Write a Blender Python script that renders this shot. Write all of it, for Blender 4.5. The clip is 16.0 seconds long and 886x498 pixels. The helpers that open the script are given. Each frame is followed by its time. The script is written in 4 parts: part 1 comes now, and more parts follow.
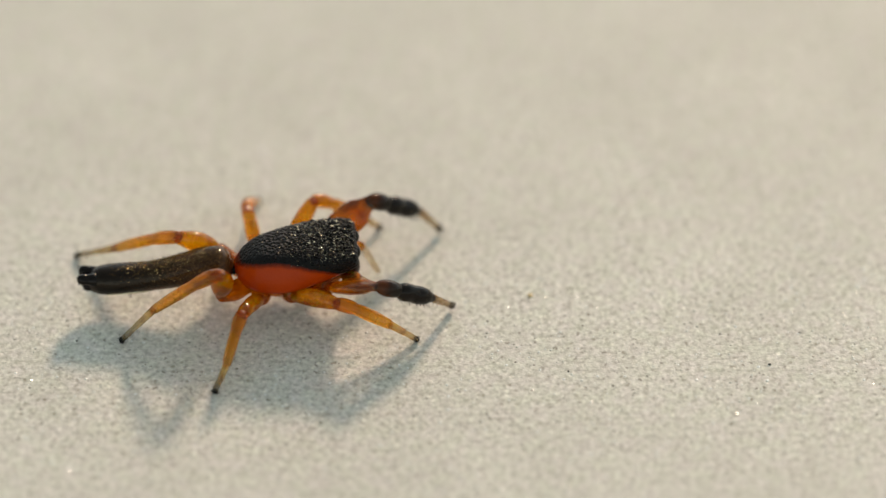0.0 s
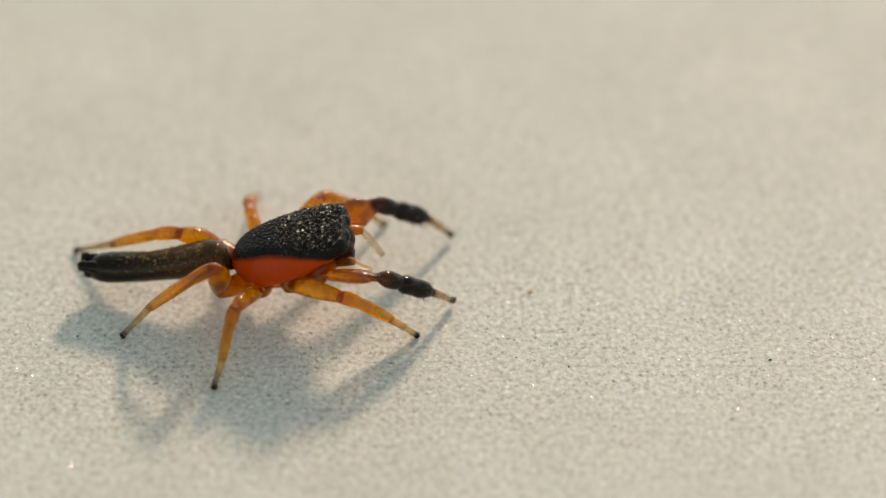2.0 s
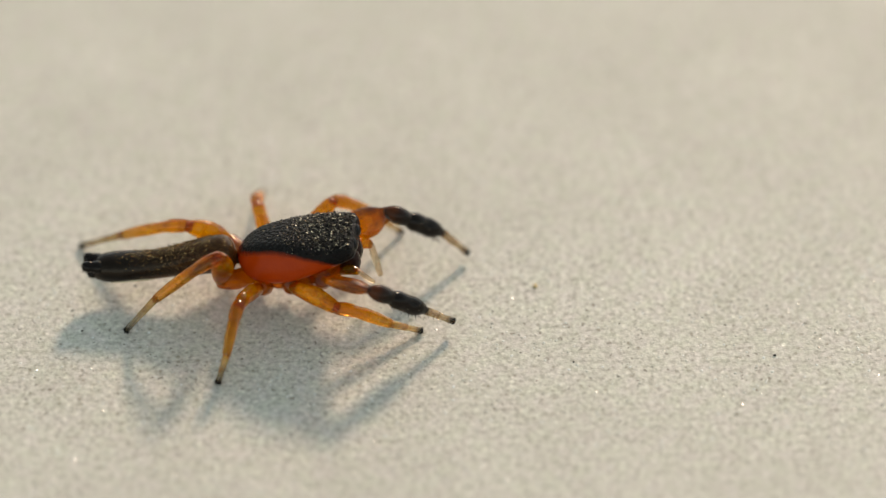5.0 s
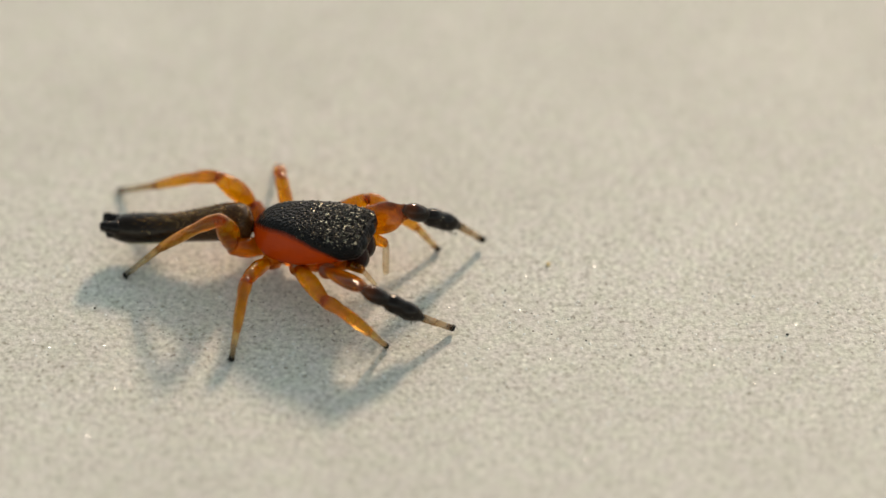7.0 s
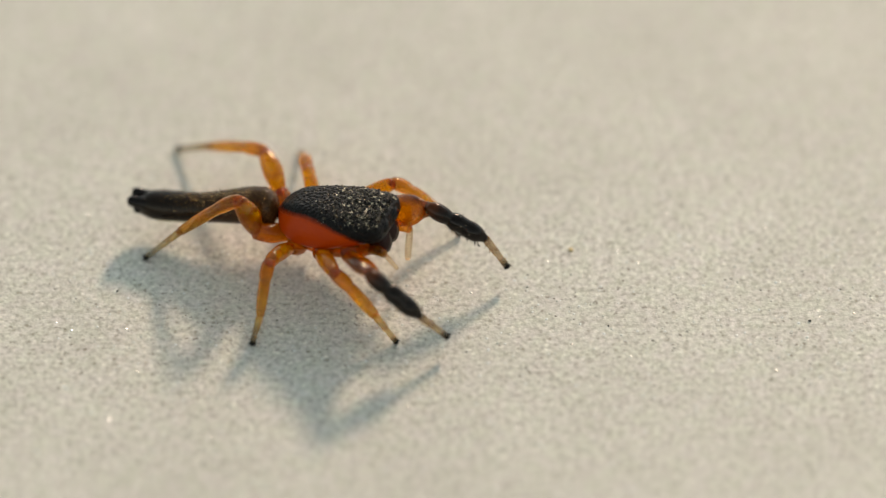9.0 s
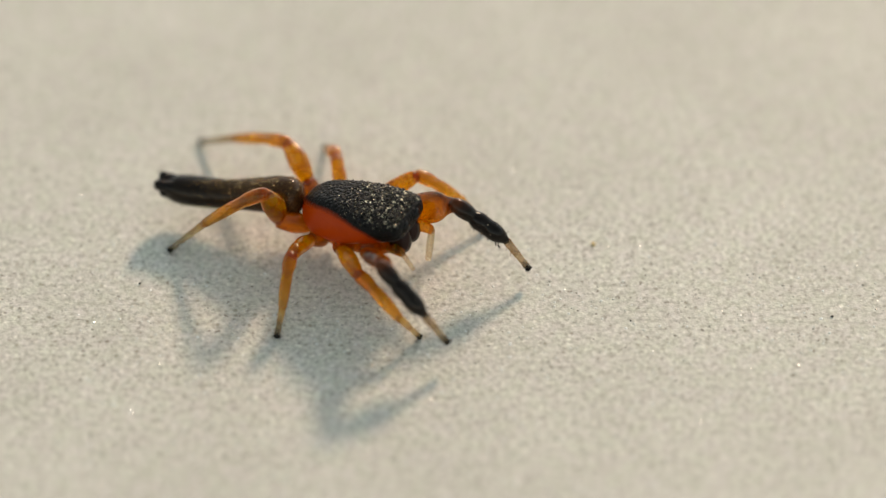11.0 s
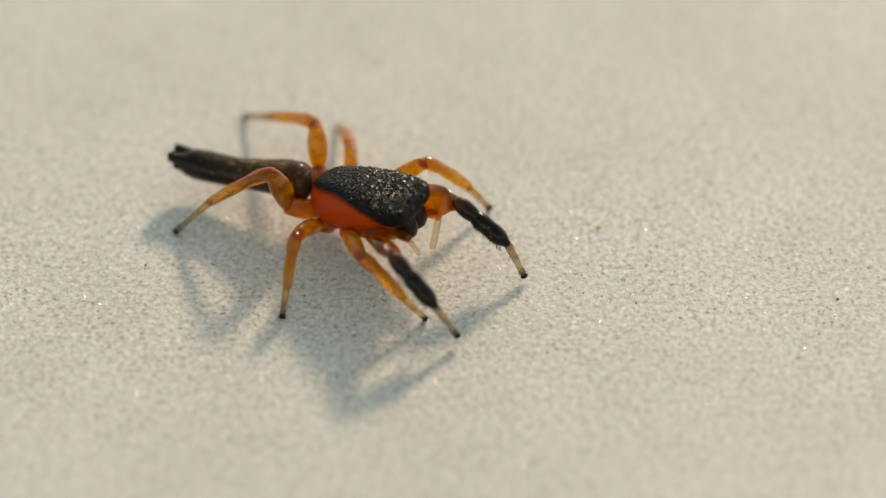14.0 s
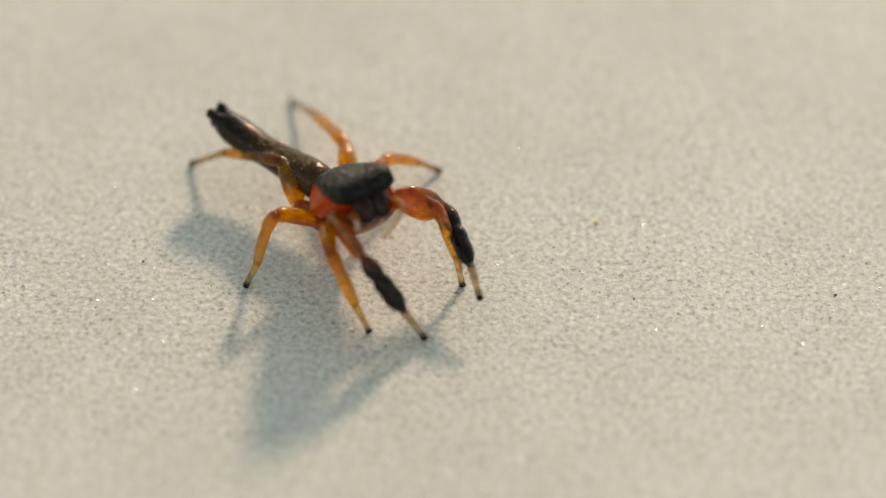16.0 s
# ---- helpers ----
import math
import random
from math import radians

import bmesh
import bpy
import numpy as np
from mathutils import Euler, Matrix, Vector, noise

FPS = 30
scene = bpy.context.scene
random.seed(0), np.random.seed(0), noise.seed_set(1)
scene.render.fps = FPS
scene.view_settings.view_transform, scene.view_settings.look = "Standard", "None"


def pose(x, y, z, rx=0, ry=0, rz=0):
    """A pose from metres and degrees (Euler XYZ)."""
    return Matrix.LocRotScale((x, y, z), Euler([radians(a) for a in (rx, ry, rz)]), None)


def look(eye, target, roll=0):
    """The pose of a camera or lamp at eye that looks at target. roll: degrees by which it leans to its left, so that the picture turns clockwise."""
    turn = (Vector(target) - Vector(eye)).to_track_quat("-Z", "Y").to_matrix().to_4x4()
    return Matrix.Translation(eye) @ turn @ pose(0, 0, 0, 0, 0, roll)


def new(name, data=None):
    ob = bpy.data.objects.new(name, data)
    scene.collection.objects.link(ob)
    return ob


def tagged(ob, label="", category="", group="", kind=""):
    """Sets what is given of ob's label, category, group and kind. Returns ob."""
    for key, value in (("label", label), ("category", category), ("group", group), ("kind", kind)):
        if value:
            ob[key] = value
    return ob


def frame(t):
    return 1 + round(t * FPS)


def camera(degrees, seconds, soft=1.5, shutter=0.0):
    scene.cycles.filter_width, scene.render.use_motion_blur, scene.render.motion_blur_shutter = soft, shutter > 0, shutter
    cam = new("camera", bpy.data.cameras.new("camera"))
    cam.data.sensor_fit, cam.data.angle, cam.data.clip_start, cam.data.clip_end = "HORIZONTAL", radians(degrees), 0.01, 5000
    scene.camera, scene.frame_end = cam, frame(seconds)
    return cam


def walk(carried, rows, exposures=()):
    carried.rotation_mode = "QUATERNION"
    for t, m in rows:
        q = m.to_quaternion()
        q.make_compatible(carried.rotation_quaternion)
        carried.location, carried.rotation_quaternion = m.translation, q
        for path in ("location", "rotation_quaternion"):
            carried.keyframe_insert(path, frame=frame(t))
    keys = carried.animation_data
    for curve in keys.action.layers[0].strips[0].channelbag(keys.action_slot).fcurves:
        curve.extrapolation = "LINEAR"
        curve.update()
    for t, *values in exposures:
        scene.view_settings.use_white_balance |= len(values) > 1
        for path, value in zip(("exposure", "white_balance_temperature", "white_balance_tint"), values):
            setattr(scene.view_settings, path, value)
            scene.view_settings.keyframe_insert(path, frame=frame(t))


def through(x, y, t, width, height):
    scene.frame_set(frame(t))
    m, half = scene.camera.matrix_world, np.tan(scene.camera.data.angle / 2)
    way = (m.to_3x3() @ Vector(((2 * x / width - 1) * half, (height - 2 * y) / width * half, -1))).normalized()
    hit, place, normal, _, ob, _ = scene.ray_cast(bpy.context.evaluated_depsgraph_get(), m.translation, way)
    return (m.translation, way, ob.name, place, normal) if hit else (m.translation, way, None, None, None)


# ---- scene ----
# The place is a few centimetres across. MM is a millimetre; the spider's own
# lengths are given in units U of 0.012 mm.
MM = 0.001
U = 0.012 * MM

# ---------------------------------------------------------------- camera
LENS = 2 * math.degrees(math.atan(784 * U / 0.1))
TILT = radians(45)
EYE = Vector((0.0, -0.1 * math.cos(TILT), 0.1 * math.sin(TILT)))
cam = camera(LENS, 16.0, soft=1.25)
cam.data.dof.use_dof = True
cam.data.dof.focus_distance = 0.0977
cam.data.dof.aperture_fstop = 31


def aim(right, up):
    """The camera's pose when its axis is turned by so many units, at the spider's distance."""
    m = look(EYE, (0, 0, 0))
    target = m @ Vector((right * U, up * U, -0.1))
    return look(EYE, target)


walk(cam, [(t, aim(right, up)) for t, right, up in (
    (0, -0.0, 0.0),
    (0.5, -3.0, 4.5),
    (1, 8.0, 6.0),
    (1.5, -9.0, -6.0),
    (2, -1.0, -8.0),
    (2.5, -7.5, -6.0),
    (3, -7.5, -1.5),
    (3.2, -12.5, 0.5),
    (5.3, -9.0, -22.0),
    (5.5, -10.5, -25.0),
    (6, -13.5, -28.0),
    (6.5, -29.0, -52.0),
    (7, -32.0, -55.5),
    (7.5, -73.0, -97.0),
    (8, -67.0, -84.0),
    (8.5, -67.0, -84.0),
    (9, -72.0, -83.0),
    (9.5, -87.0, -86.0),
    (9.7, -97.5, -89.0),
    (11.8, -112.5, -100.0),
    (12, -99.0, -104.0),
    (12.5, -82.0, -102.0),
    (13, -100.0, -117.0),
    (13.5, -119.0, -126.0),
    (14, -121.0, -126.0),
    (14.5, -131.0, -140.0),
    (15, -113.0, -133.0),
    (15.5, -119.0, -130.0),
    (16, -117.0, -133.0),
)])

# ---------------------------------------------------------------- light
world = bpy.data.worlds.new("daylight")
scene.world = world
world.use_nodes = True
wn = world.node_tree.nodes
sky = wn.new("ShaderNodeTexSky")
sky.sky_type = "NISHITA"
sky.sun_disc = False
SUN_HEIGHT, SUN_WAY = radians(28.5), Vector((0.326, 0.945, 0)).normalized()
sky.sun_elevation = SUN_HEIGHT
sky.sun_rotation = math.atan2(SUN_WAY.x, SUN_WAY.y)
sky.air_density, sky.dust_density, sky.ozone_density = 1.0, 0.2, 1.0
haze = wn.new("ShaderNodeHueSaturation")
haze.inputs["Saturation"].default_value = 0.34
haze.inputs["Hue"].default_value = 0.44
world.node_tree.links.new(sky.outputs[0], haze.inputs["Color"])
world.node_tree.links.new(haze.outputs[0], wn["Background"].inputs[0])
wn["Background"].inputs[1].default_value = 0.181
sun = new("sun", bpy.data.lights.new("sun", "SUN"))
sun.data.energy = 2.8
sun.data.angle = radians(8.0)
sun.data.color = (1.0, 0.75, 0.56)
to_sun = SUN_WAY * math.cos(SUN_HEIGHT) + Vector((0, 0, math.sin(SUN_HEIGHT)))
sun.matrix_world = look(to_sun, (0, 0, 0))
scene.view_settings.exposure = 0.0


# ---------------------------------------------------------------- materials
def material(name):
    m = bpy.data.materials.new(name)
    m.use_nodes = True
    return m, m.node_tree.nodes, m.node_tree.links, m.node_tree.nodes["Principled BSDF"]


def coords(nodes, links, scale):
    """Object coordinates, in millimetres times scale."""
    tc = nodes.new("ShaderNodeTexCoord")
    mp = nodes.new("ShaderNodeMapping")
    mp.inputs["Scale"].default_value = (scale / MM,) * 3
    links.new(tc.outputs["Object"], mp.inputs[0])
    return mp.outputs[0]


def noise_tex(nodes, links, scale, detail=3, rough=0.6):
    n = nodes.new("ShaderNodeTexNoise")
    n.inputs["Scale"].default_value = 1.0
    n.inputs["Detail"].default_value = detail
    n.inputs["Roughness"].default_value = rough
    links.new(coords(nodes, links, scale), n.inputs["Vector"])
    return n.outputs["Fac"]


def ramp(nodes, links, fac, stops):
    r = nodes.new("ShaderNodeValToRGB")
    while len(r.color_ramp.elements) < len(stops):
        r.color_ramp.elements.new(0.5)
    for e, (p, c) in zip(r.color_ramp.elements, stops):
        e.position = p
        e.color = (*c, 1) if len(c) == 3 else c
    links.new(fac, r.inputs[0])
    return r.outputs[0]


def bump(nodes, links, height, distance, strength=1.0):
    b = nodes.new("ShaderNodeBump")
    b.inputs["Distance"].default_value = distance
    b.inputs["Strength"].default_value = strength
    links.new(height, b.inputs["Height"])
    return b.outputs[0]


def mix_value(nodes, links, fac, a, b):
    """A colour between a and b (colours or sockets) by fac."""
    mx = nodes.new("ShaderNodeMix")
    mx.data_type = "RGBA"
    links.new(fac, mx.inputs[0])
    for socket, v in ((mx.inputs[6], a), (mx.inputs[7], b)):
        if isinstance(v, tuple):
            socket.default_value = (*v, 1)
        else:
            links.new(v, socket)
    return mx.outputs[2]


def ground_material():
    m, n, l, p = material("grainy pale paint")
    fine = noise_tex(n, l, 11.0, 2)
    clump = noise_tex(n, l, 8.0, 2, 0.55)
    broad = noise_tex(n, l, 0.3, 4)
    tint = noise_tex(n, l, 2.2, 3)
    patch = noise_tex(n, l, 0.9, 2)
    pits = noise_tex(n, l, 7.0, 1)
    base = ramp(n, l, broad, ((0.3, (0.566, 0.538, 0.461)), (0.7, (0.636, 0.606, 0.522))))
    cool = ramp(n, l, tint, ((0.35, (0.97, 0.99, 0.95)), (0.65, (1.005, 0.975, 1.0))))
    grain = ramp(n, l, fine, ((0.28, (0.88, 0.88, 0.87)), (0.5, (1.0, 1.0, 1.0)), (0.72, (1.08, 1.08, 1.08))))
    mottle = ramp(n, l, clump, ((0.34, (0.79, 0.78, 0.75)), (0.48, (0.995, 0.99, 0.98)), (0.66, (1.15, 1.15, 1.16))))

    def times(a, b, share):
        mul = n.new("ShaderNodeMix")
        mul.data_type, mul.blend_type = "RGBA", "MULTIPLY"
        mul.inputs[0].default_value = share
        l.new(a, mul.inputs[6])
        l.new(b, mul.inputs[7])
        return mul.outputs[2]

    # single sand grains, each of its own tone
    sand = n.new("ShaderNodeTexVoronoi")
    sand.inputs["Scale"].default_value = 1.0
    l.new(coords(n, l, 7.5), sand.inputs["Vector"])
    tone = ramp(n, l, sand.outputs["Color"], ((0.2, (0.70, 0.68, 0.64)), (0.36, (0.98, 0.98, 0.97)), (0.8, (1.2, 1.2, 1.2))))
    spot = ramp(n, l, sand.outputs["Distance"], ((0.2, (1, 1, 1)), (0.45, (0, 0, 0))))
    tone = mix_value(n, l, spot, (1.0, 1.0, 1.0), tone)
    paint = times(times(times(times(base, cool, 1.0), grain, 1.0), mottle, 1.0), tone, 1.0)
    # dark pores, in loose swarms
    some = ramp(n, l, patch, ((0.40, (0.30, 0.30, 0.30)), (0.60, (1, 1, 1))))
    pore = ramp(n, l, pits, ((0.27, (0.85, 0.85, 0.85)), (0.38, (0, 0, 0))))
    l.new(mix_value(n, l, times(pore, some, 1.0), paint, (0.215, 0.185, 0.14)), p.inputs["Base Color"])
    # scattered glassy grains catch the sun
    cells = n.new("ShaderNodeTexVoronoi")
    cells.inputs["Scale"].default_value = 1.0
    l.new(coords(n, l, 5.0), cells.inputs["Vector"])
    glass = ramp(n, l, cells.outputs["Distance"], ((0.16, (0.24, 0.24, 0.24)), (0.30, (0.6, 0.6, 0.6))))
    l.new(glass, p.inputs["Roughness"])
    l.new(bump(n, l, fine, 0.0155 * MM, 1.0), p.inputs["Normal"])
    shine = ramp(n, l, cells.outputs["Distance"], ((0.16, (0.6, 0.6, 0.6)), (0.30, (0.35, 0.35, 0.35))))
    l.new(shine, p.inputs["Specular IOR Level"])
    return m


def amber(name, deep, light, see, clear=0.8, share=0.3, length=0, side=1):
    """Translucent amber cuticle: glossy, glowing where the sun stands behind it, cloudy within; with a length it is dusky at the knee and along its upper edge."""
    m, n, l, p = material(name)
    blotch = ramp(n, l, noise_tex(n, l, 4.0, 3), ((0.38, (0, 0, 0)), (0.6, (1, 1, 1))))
    tone = mix_value(n, l, blotch, deep, light)
    if length:
        tc = n.new("ShaderNodeTexCoord")
        sep = n.new("ShaderNodeSeparateXYZ")
        l.new(tc.outputs["Object"], sep.inputs[0])
        dusk = n.new("ShaderNodeMapRange")
        dusk.inputs[1].default_value, dusk.inputs[2].default_value = 0.7 * length * U, 1.0 * length * U
        l.new(sep.outputs[0], dusk.inputs[0])
        upper = n.new("ShaderNodeVectorMath")
        upper.operation = "DOT_PRODUCT"
        upper.inputs[1].default_value = (0, 0.7 * side, 0.7)
        l.new(tc.outputs["Object"], upper.inputs[0])
        edge = n.new("ShaderNodeMapRange")
        edge.inputs[1].default_value, edge.inputs[2].default_value = 0.0, 15 * U
        l.new(upper.outputs["Value"], edge.inputs[0])
        far = n.new("ShaderNodeMapRange")
        far.inputs[1].default_value, far.inputs[2].default_value = 0.2 * length * U, 0.7 * length * U
        l.new(sep.outputs[0], far.inputs[0])
        both = n.new("ShaderNodeMath")
        both.operation = "MULTIPLY"
        l.new(edge.outputs[0], both.inputs[0])
        l.new(far.outputs[0], both.inputs[1])
        most = n.new("ShaderNodeMath")
        most.operation = "MAXIMUM"
        l.new(both.outputs[0], most.inputs[0])
        l.new(dusk.outputs[0], most.inputs[1])
        tone = mix_value(n, l, most.outputs[0], tone, (0.035, 0.009, 0.003))
    l.new(tone, p.inputs["Base Color"])
    candy(p, clear)
    l.new(bump(n, l, noise_tex(n, l, 5.0, 3), 0.024 * MM, 0.9), p.inputs["Normal"])
    pass_light(n, l, p.outputs[0], see, share)
    return m


def candy(p, clear, rough=0.13, spread=(1.0, 0.42, 0.08)):
    """A resin-like inside under a glossy skin."""
    p.subsurface_method = "RANDOM_WALK"
    p.inputs["Roughness"].default_value = rough
    p.inputs["IOR"].default_value = 1.48
    p.inputs["Specular Tint"].default_value = (1.0, 0.88, 0.62, 1)
    p.inputs["Transmission Weight"].default_value = clear
    p.inputs["Coat Weight"].default_value = 0.28
    p.inputs["Coat Roughness"].default_value = 0.08
    p.inputs["Subsurface Weight"].default_value = 1.0
    p.inputs["Subsurface Radius"].default_value = spread
    p.inputs["Subsurface Scale"].default_value = 0.22 * MM


def pass_light(n, l, shader, colour, share):
    """Lets part of the light go straight through, stained."""
    clear = n.new("ShaderNodeBsdfTransparent")
    clear.inputs[0].default_value = (*colour, 1)
    mx = n.new("ShaderNodeMixShader")
    mx.inputs[0].default_value = share
    l.new(shader, mx.inputs[1])
    l.new(clear.outputs[0], mx.inputs[2])
    l.new(mx.outputs[0], n["Material Output"].inputs[0])


def dark_cuticle(name, colour, sheen, scale, rough=0.3, glint=0.0):
    m, n, l, p = material(name)
    f = noise_tex(n, l, scale, 3, 0.65)
    l.new(mix_value(n, l, f, colour, sheen), p.inputs["Base Color"])
    p.inputs["Roughness"].default_value = rough
    p.inputs["Metallic"].default_value = glint
    l.new(bump(n, l, f, 0.004 * MM, 0.6), p.inputs["Normal"])
    p.inputs["Specular IOR Level"].default_value = 0.16
    return m


def carapace_material():
    """Black pitted back over rust-red flanks; the border runs along the side and drops away at the head."""
    m, n, l, p = material("black and rust cuticle")
    tc = n.new("ShaderNodeTexCoord")
    sep = n.new("ShaderNodeSeparateXYZ")
    l.new(tc.outputs["Object"], sep.inputs[0])

    def calc(op, a, b):
        k = n.new("ShaderNodeMath")
        k.operation = op
        for i, v in enumerate((a, b)):
            if isinstance(v, (int, float)):
                k.inputs[i].default_value = v
            else:
                l.new(v, k.inputs[i])
        return k.outputs[0]

    x = calc("DIVIDE", sep.outputs[0], U)
    z = calc("DIVIDE", sep.outputs[2], U)
    # the flanks are red up to a border that is highest in the middle and runs down to the jaws
    ahead = calc("POWER", calc("MAXIMUM", calc("SUBTRACT", x, 75.0), 0.0), 2.0)
    behind = calc("POWER", calc("MAXIMUM", calc("SUBTRACT", 75.0, x), 0.0), 2.0)
    height = calc("SUBTRACT", calc("SUBTRACT", 35.0, calc("MULTIPLY", ahead, 0.0024)), calc("MULTIPLY", behind, 0.0034))
    border = calc("SUBTRACT", height, z)
    wobble = calc("MULTIPLY", calc("SUBTRACT", noise_tex(n, l, 8.0, 3), 0.5), 5.0)
    side = calc("ADD", border, wobble)
    red = n.new("ShaderNodeMapRange")
    red.inputs[1].default_value, red.inputs[2].default_value = -3.5, 5.0
    l.new(side, red.inputs[0])
    red = red.outputs[0]
    pits = n.new("ShaderNodeTexVoronoi")
    pits.inputs["Scale"].default_value = 1.0
    l.new(coords(n, l, 15.0), pits.inputs["Vector"])
    fine = noise_tex(n, l, 30.0, 2)
    rust = mix_value(n, l, noise_tex(n, l, 3.0, 3), (0.32, 0.030, 0.001), (0.43, 0.046, 0.002))
    black = mix_value(n, l, fine, (0.004, 0.004, 0.004), (0.010, 0.009, 0.008))
    l.new(mix_value(n, l, red, black, rust), p.inputs["Base Color"])
    l.new(mix_value(n, l, red, (0.38, 0.38, 0.38), (0.27, 0.27, 0.27)), p.inputs["Roughness"])
    l.new(mix_value(n, l, red, (0.1, 0.1, 0.1), (0.1, 0.1, 0.1)), p.inputs["Specular IOR Level"])
    keep = calc("SUBTRACT", 1.0, calc("MULTIPLY", red, 0.93))
    relief = calc("MULTIPLY", calc("ADD", pits.outputs["Distance"], calc("MULTIPLY", fine, 0.4)), keep)
    l.new(bump(n, l, relief, 0.03 * MM, 1.0), p.inputs["Normal"])
    return m


def band_material(name, stops, rough=0.35, scale=20.0, through=0.0, length=100.0, see=(1.0, 0.72, 0.26), share=0.28):
    """Colour that changes along a limb: stops of (share of the length, colour)."""
    m, n, l, p = material(name)
    tc = n.new("ShaderNodeTexCoord")
    sep = n.new("ShaderNodeSeparateXYZ")
    l.new(tc.outputs["Object"], sep.inputs[0])
    k = n.new("ShaderNodeMath")
    k.operation = "MULTIPLY_ADD"
    l.new(sep.outputs[0], k.inputs[0])
    k.inputs[1].default_value = 1 / (length * U)
    w = n.new("ShaderNodeMath")
    w.operation = "MULTIPLY_ADD"
    f = noise_tex(n, l, scale, 3)
    l.new(f, w.inputs[0])
    w.inputs[1].default_value, w.inputs[2].default_value = 0.16, -0.08
    l.new(w.outputs[0], k.inputs[2])
    c = ramp(n, l, k.outputs[0], stops)
    if through:
        cloud = ramp(n, l, noise_tex(n, l, 5.0, 3), ((0.45, (0, 0, 0)), (0.68, (1, 1, 1))))
        dim = n.new("ShaderNodeMix")
        dim.data_type, dim.blend_type = "RGBA", "MULTIPLY"
        l.new(cloud, dim.inputs[0])
        l.new(c, dim.inputs[6])
        dim.inputs[7].default_value = (0.50, 0.34, 0.26, 1)
        c = dim.outputs[2]
    l.new(c, p.inputs["Base Color"])
    p.inputs["Roughness"].default_value = rough
    p.inputs["Specular IOR Level"].default_value = 0.5 if through else 0.2
    p.inputs["Specular Tint"].default_value = (1.0, 0.92, 0.82, 1)
    lumps = n.new("ShaderNodeMath")
    lumps.operation = "MULTIPLY_ADD"
    lumps.inputs[1].default_value = 0.16
    l.new(noise_tex(n, l, 14.0, 2), lumps.inputs[0])
    l.new(noise_tex(n, l, 3.0, 1), lumps.inputs[2])
    l.new(bump(n, l, lumps.outputs[0], (0.022 if through else 0.026) * MM, 1.0), p.inputs["Normal"])
    if through:
        candy(p, through, rough, (1.0, 0.7, 0.35))
        pass_light(n, l, p.outputs[0], see, share)
    return m


def abdomen_material():
    """Bronze in front and black behind, with a dull brown belly."""
    m = band_material("bronze scales to black", ((0.0, (0.040, 0.017, 0.006)), (0.3, (0.022, 0.010, 0.004)), (0.5, (0.008, 0.005, 0.003)), (0.6, (0.008, 0.005, 0.004)), (1.0, (0.006, 0.004, 0.003))), 0.13, 12.0, 0.0, 278)
    n, l = m.node_tree.nodes, m.node_tree.links
    p = n["Principled BSDF"]
    above = p.inputs["Base Color"].links[0].from_socket
    sep = n["Separate XYZ"]
    low = n.new("ShaderNodeMapRange")
    low.inputs[1].default_value, low.inputs[2].default_value = -6 * U, -16 * U
    l.new(sep.outputs[2], low.inputs[0])
    ahead = n.new("ShaderNodeMapRange")
    ahead.inputs[1].default_value, ahead.inputs[2].default_value = 170 * U, 110 * U
    l.new(sep.outputs[0], ahead.inputs[0])
    both = n.new("ShaderNodeMath")
    both.operation = "MULTIPLY"
    l.new(low.outputs[0], both.inputs[0])
    l.new(ahead.outputs[0], both.inputs[1])
    l.new(mix_value(n, l, both.outputs[0], above, (0.17, 0.075, 0.045)), p.inputs["Base Color"])
    bronze = n.new("ShaderNodeMath")
    bronze.operation = "MULTIPLY"
    fine = ramp(n, l, noise_tex(n, l, 20.0, 3, 0.7), ((0.42, (0, 0, 0)), (0.62, (1, 1, 1))))
    l.new(fine, bronze.inputs[0])
    front = n.new("ShaderNodeMapRange")
    front.inputs[1].default_value, front.inputs[2].default_value = 190 * U, 40 * U
    l.new(sep.outputs[0], front.inputs[0])
    l.new(front.outputs[0], bronze.inputs[1])
    below = p.inputs["Base Color"].links[0].from_socket
    l.new(mix_value(n, l, bronze.outputs[0], below, (0.070, 0.033, 0.010)), p.inputs["Base Color"])
    p.inputs["Specular IOR Level"].default_value = 0.24
    p.inputs["Specular Tint"].default_value = (1.0, 0.84, 0.64, 1)
    p.inputs["Roughness"].default_value = 0.1
    rough = n.new("ShaderNodeMath")
    rough.operation = "ADD"
    l.new(noise_tex(n, l, 6.0, 2), rough.inputs[0])
    l.new(noise_tex(n, l, 16.0, 2), rough.inputs[1])
    l.new(bump(n, l, rough.outputs[0], 0.011 * MM, 0.9), p.inputs["Normal"])
    return m


def grain_material():
    """Whitish, glassy grains, each of its own tone."""
    m, n, l, p = material("glassy sand grain")
    g = n.new("ShaderNodeNewGeometry")
    l.new(ramp(n, l, g.outputs["Random Per Island"], ((0.0, (0.30, 0.27, 0.21)), (0.25, (0.52, 0.50, 0.42)), (0.6, (0.70, 0.69, 0.62)), (1.0, (0.78, 0.77, 0.72)))), p.inputs["Base Color"])
    p.inputs["Roughness"].default_value = 0.22
    p.inputs["Specular IOR Level"].default_value = 0.6
    return m


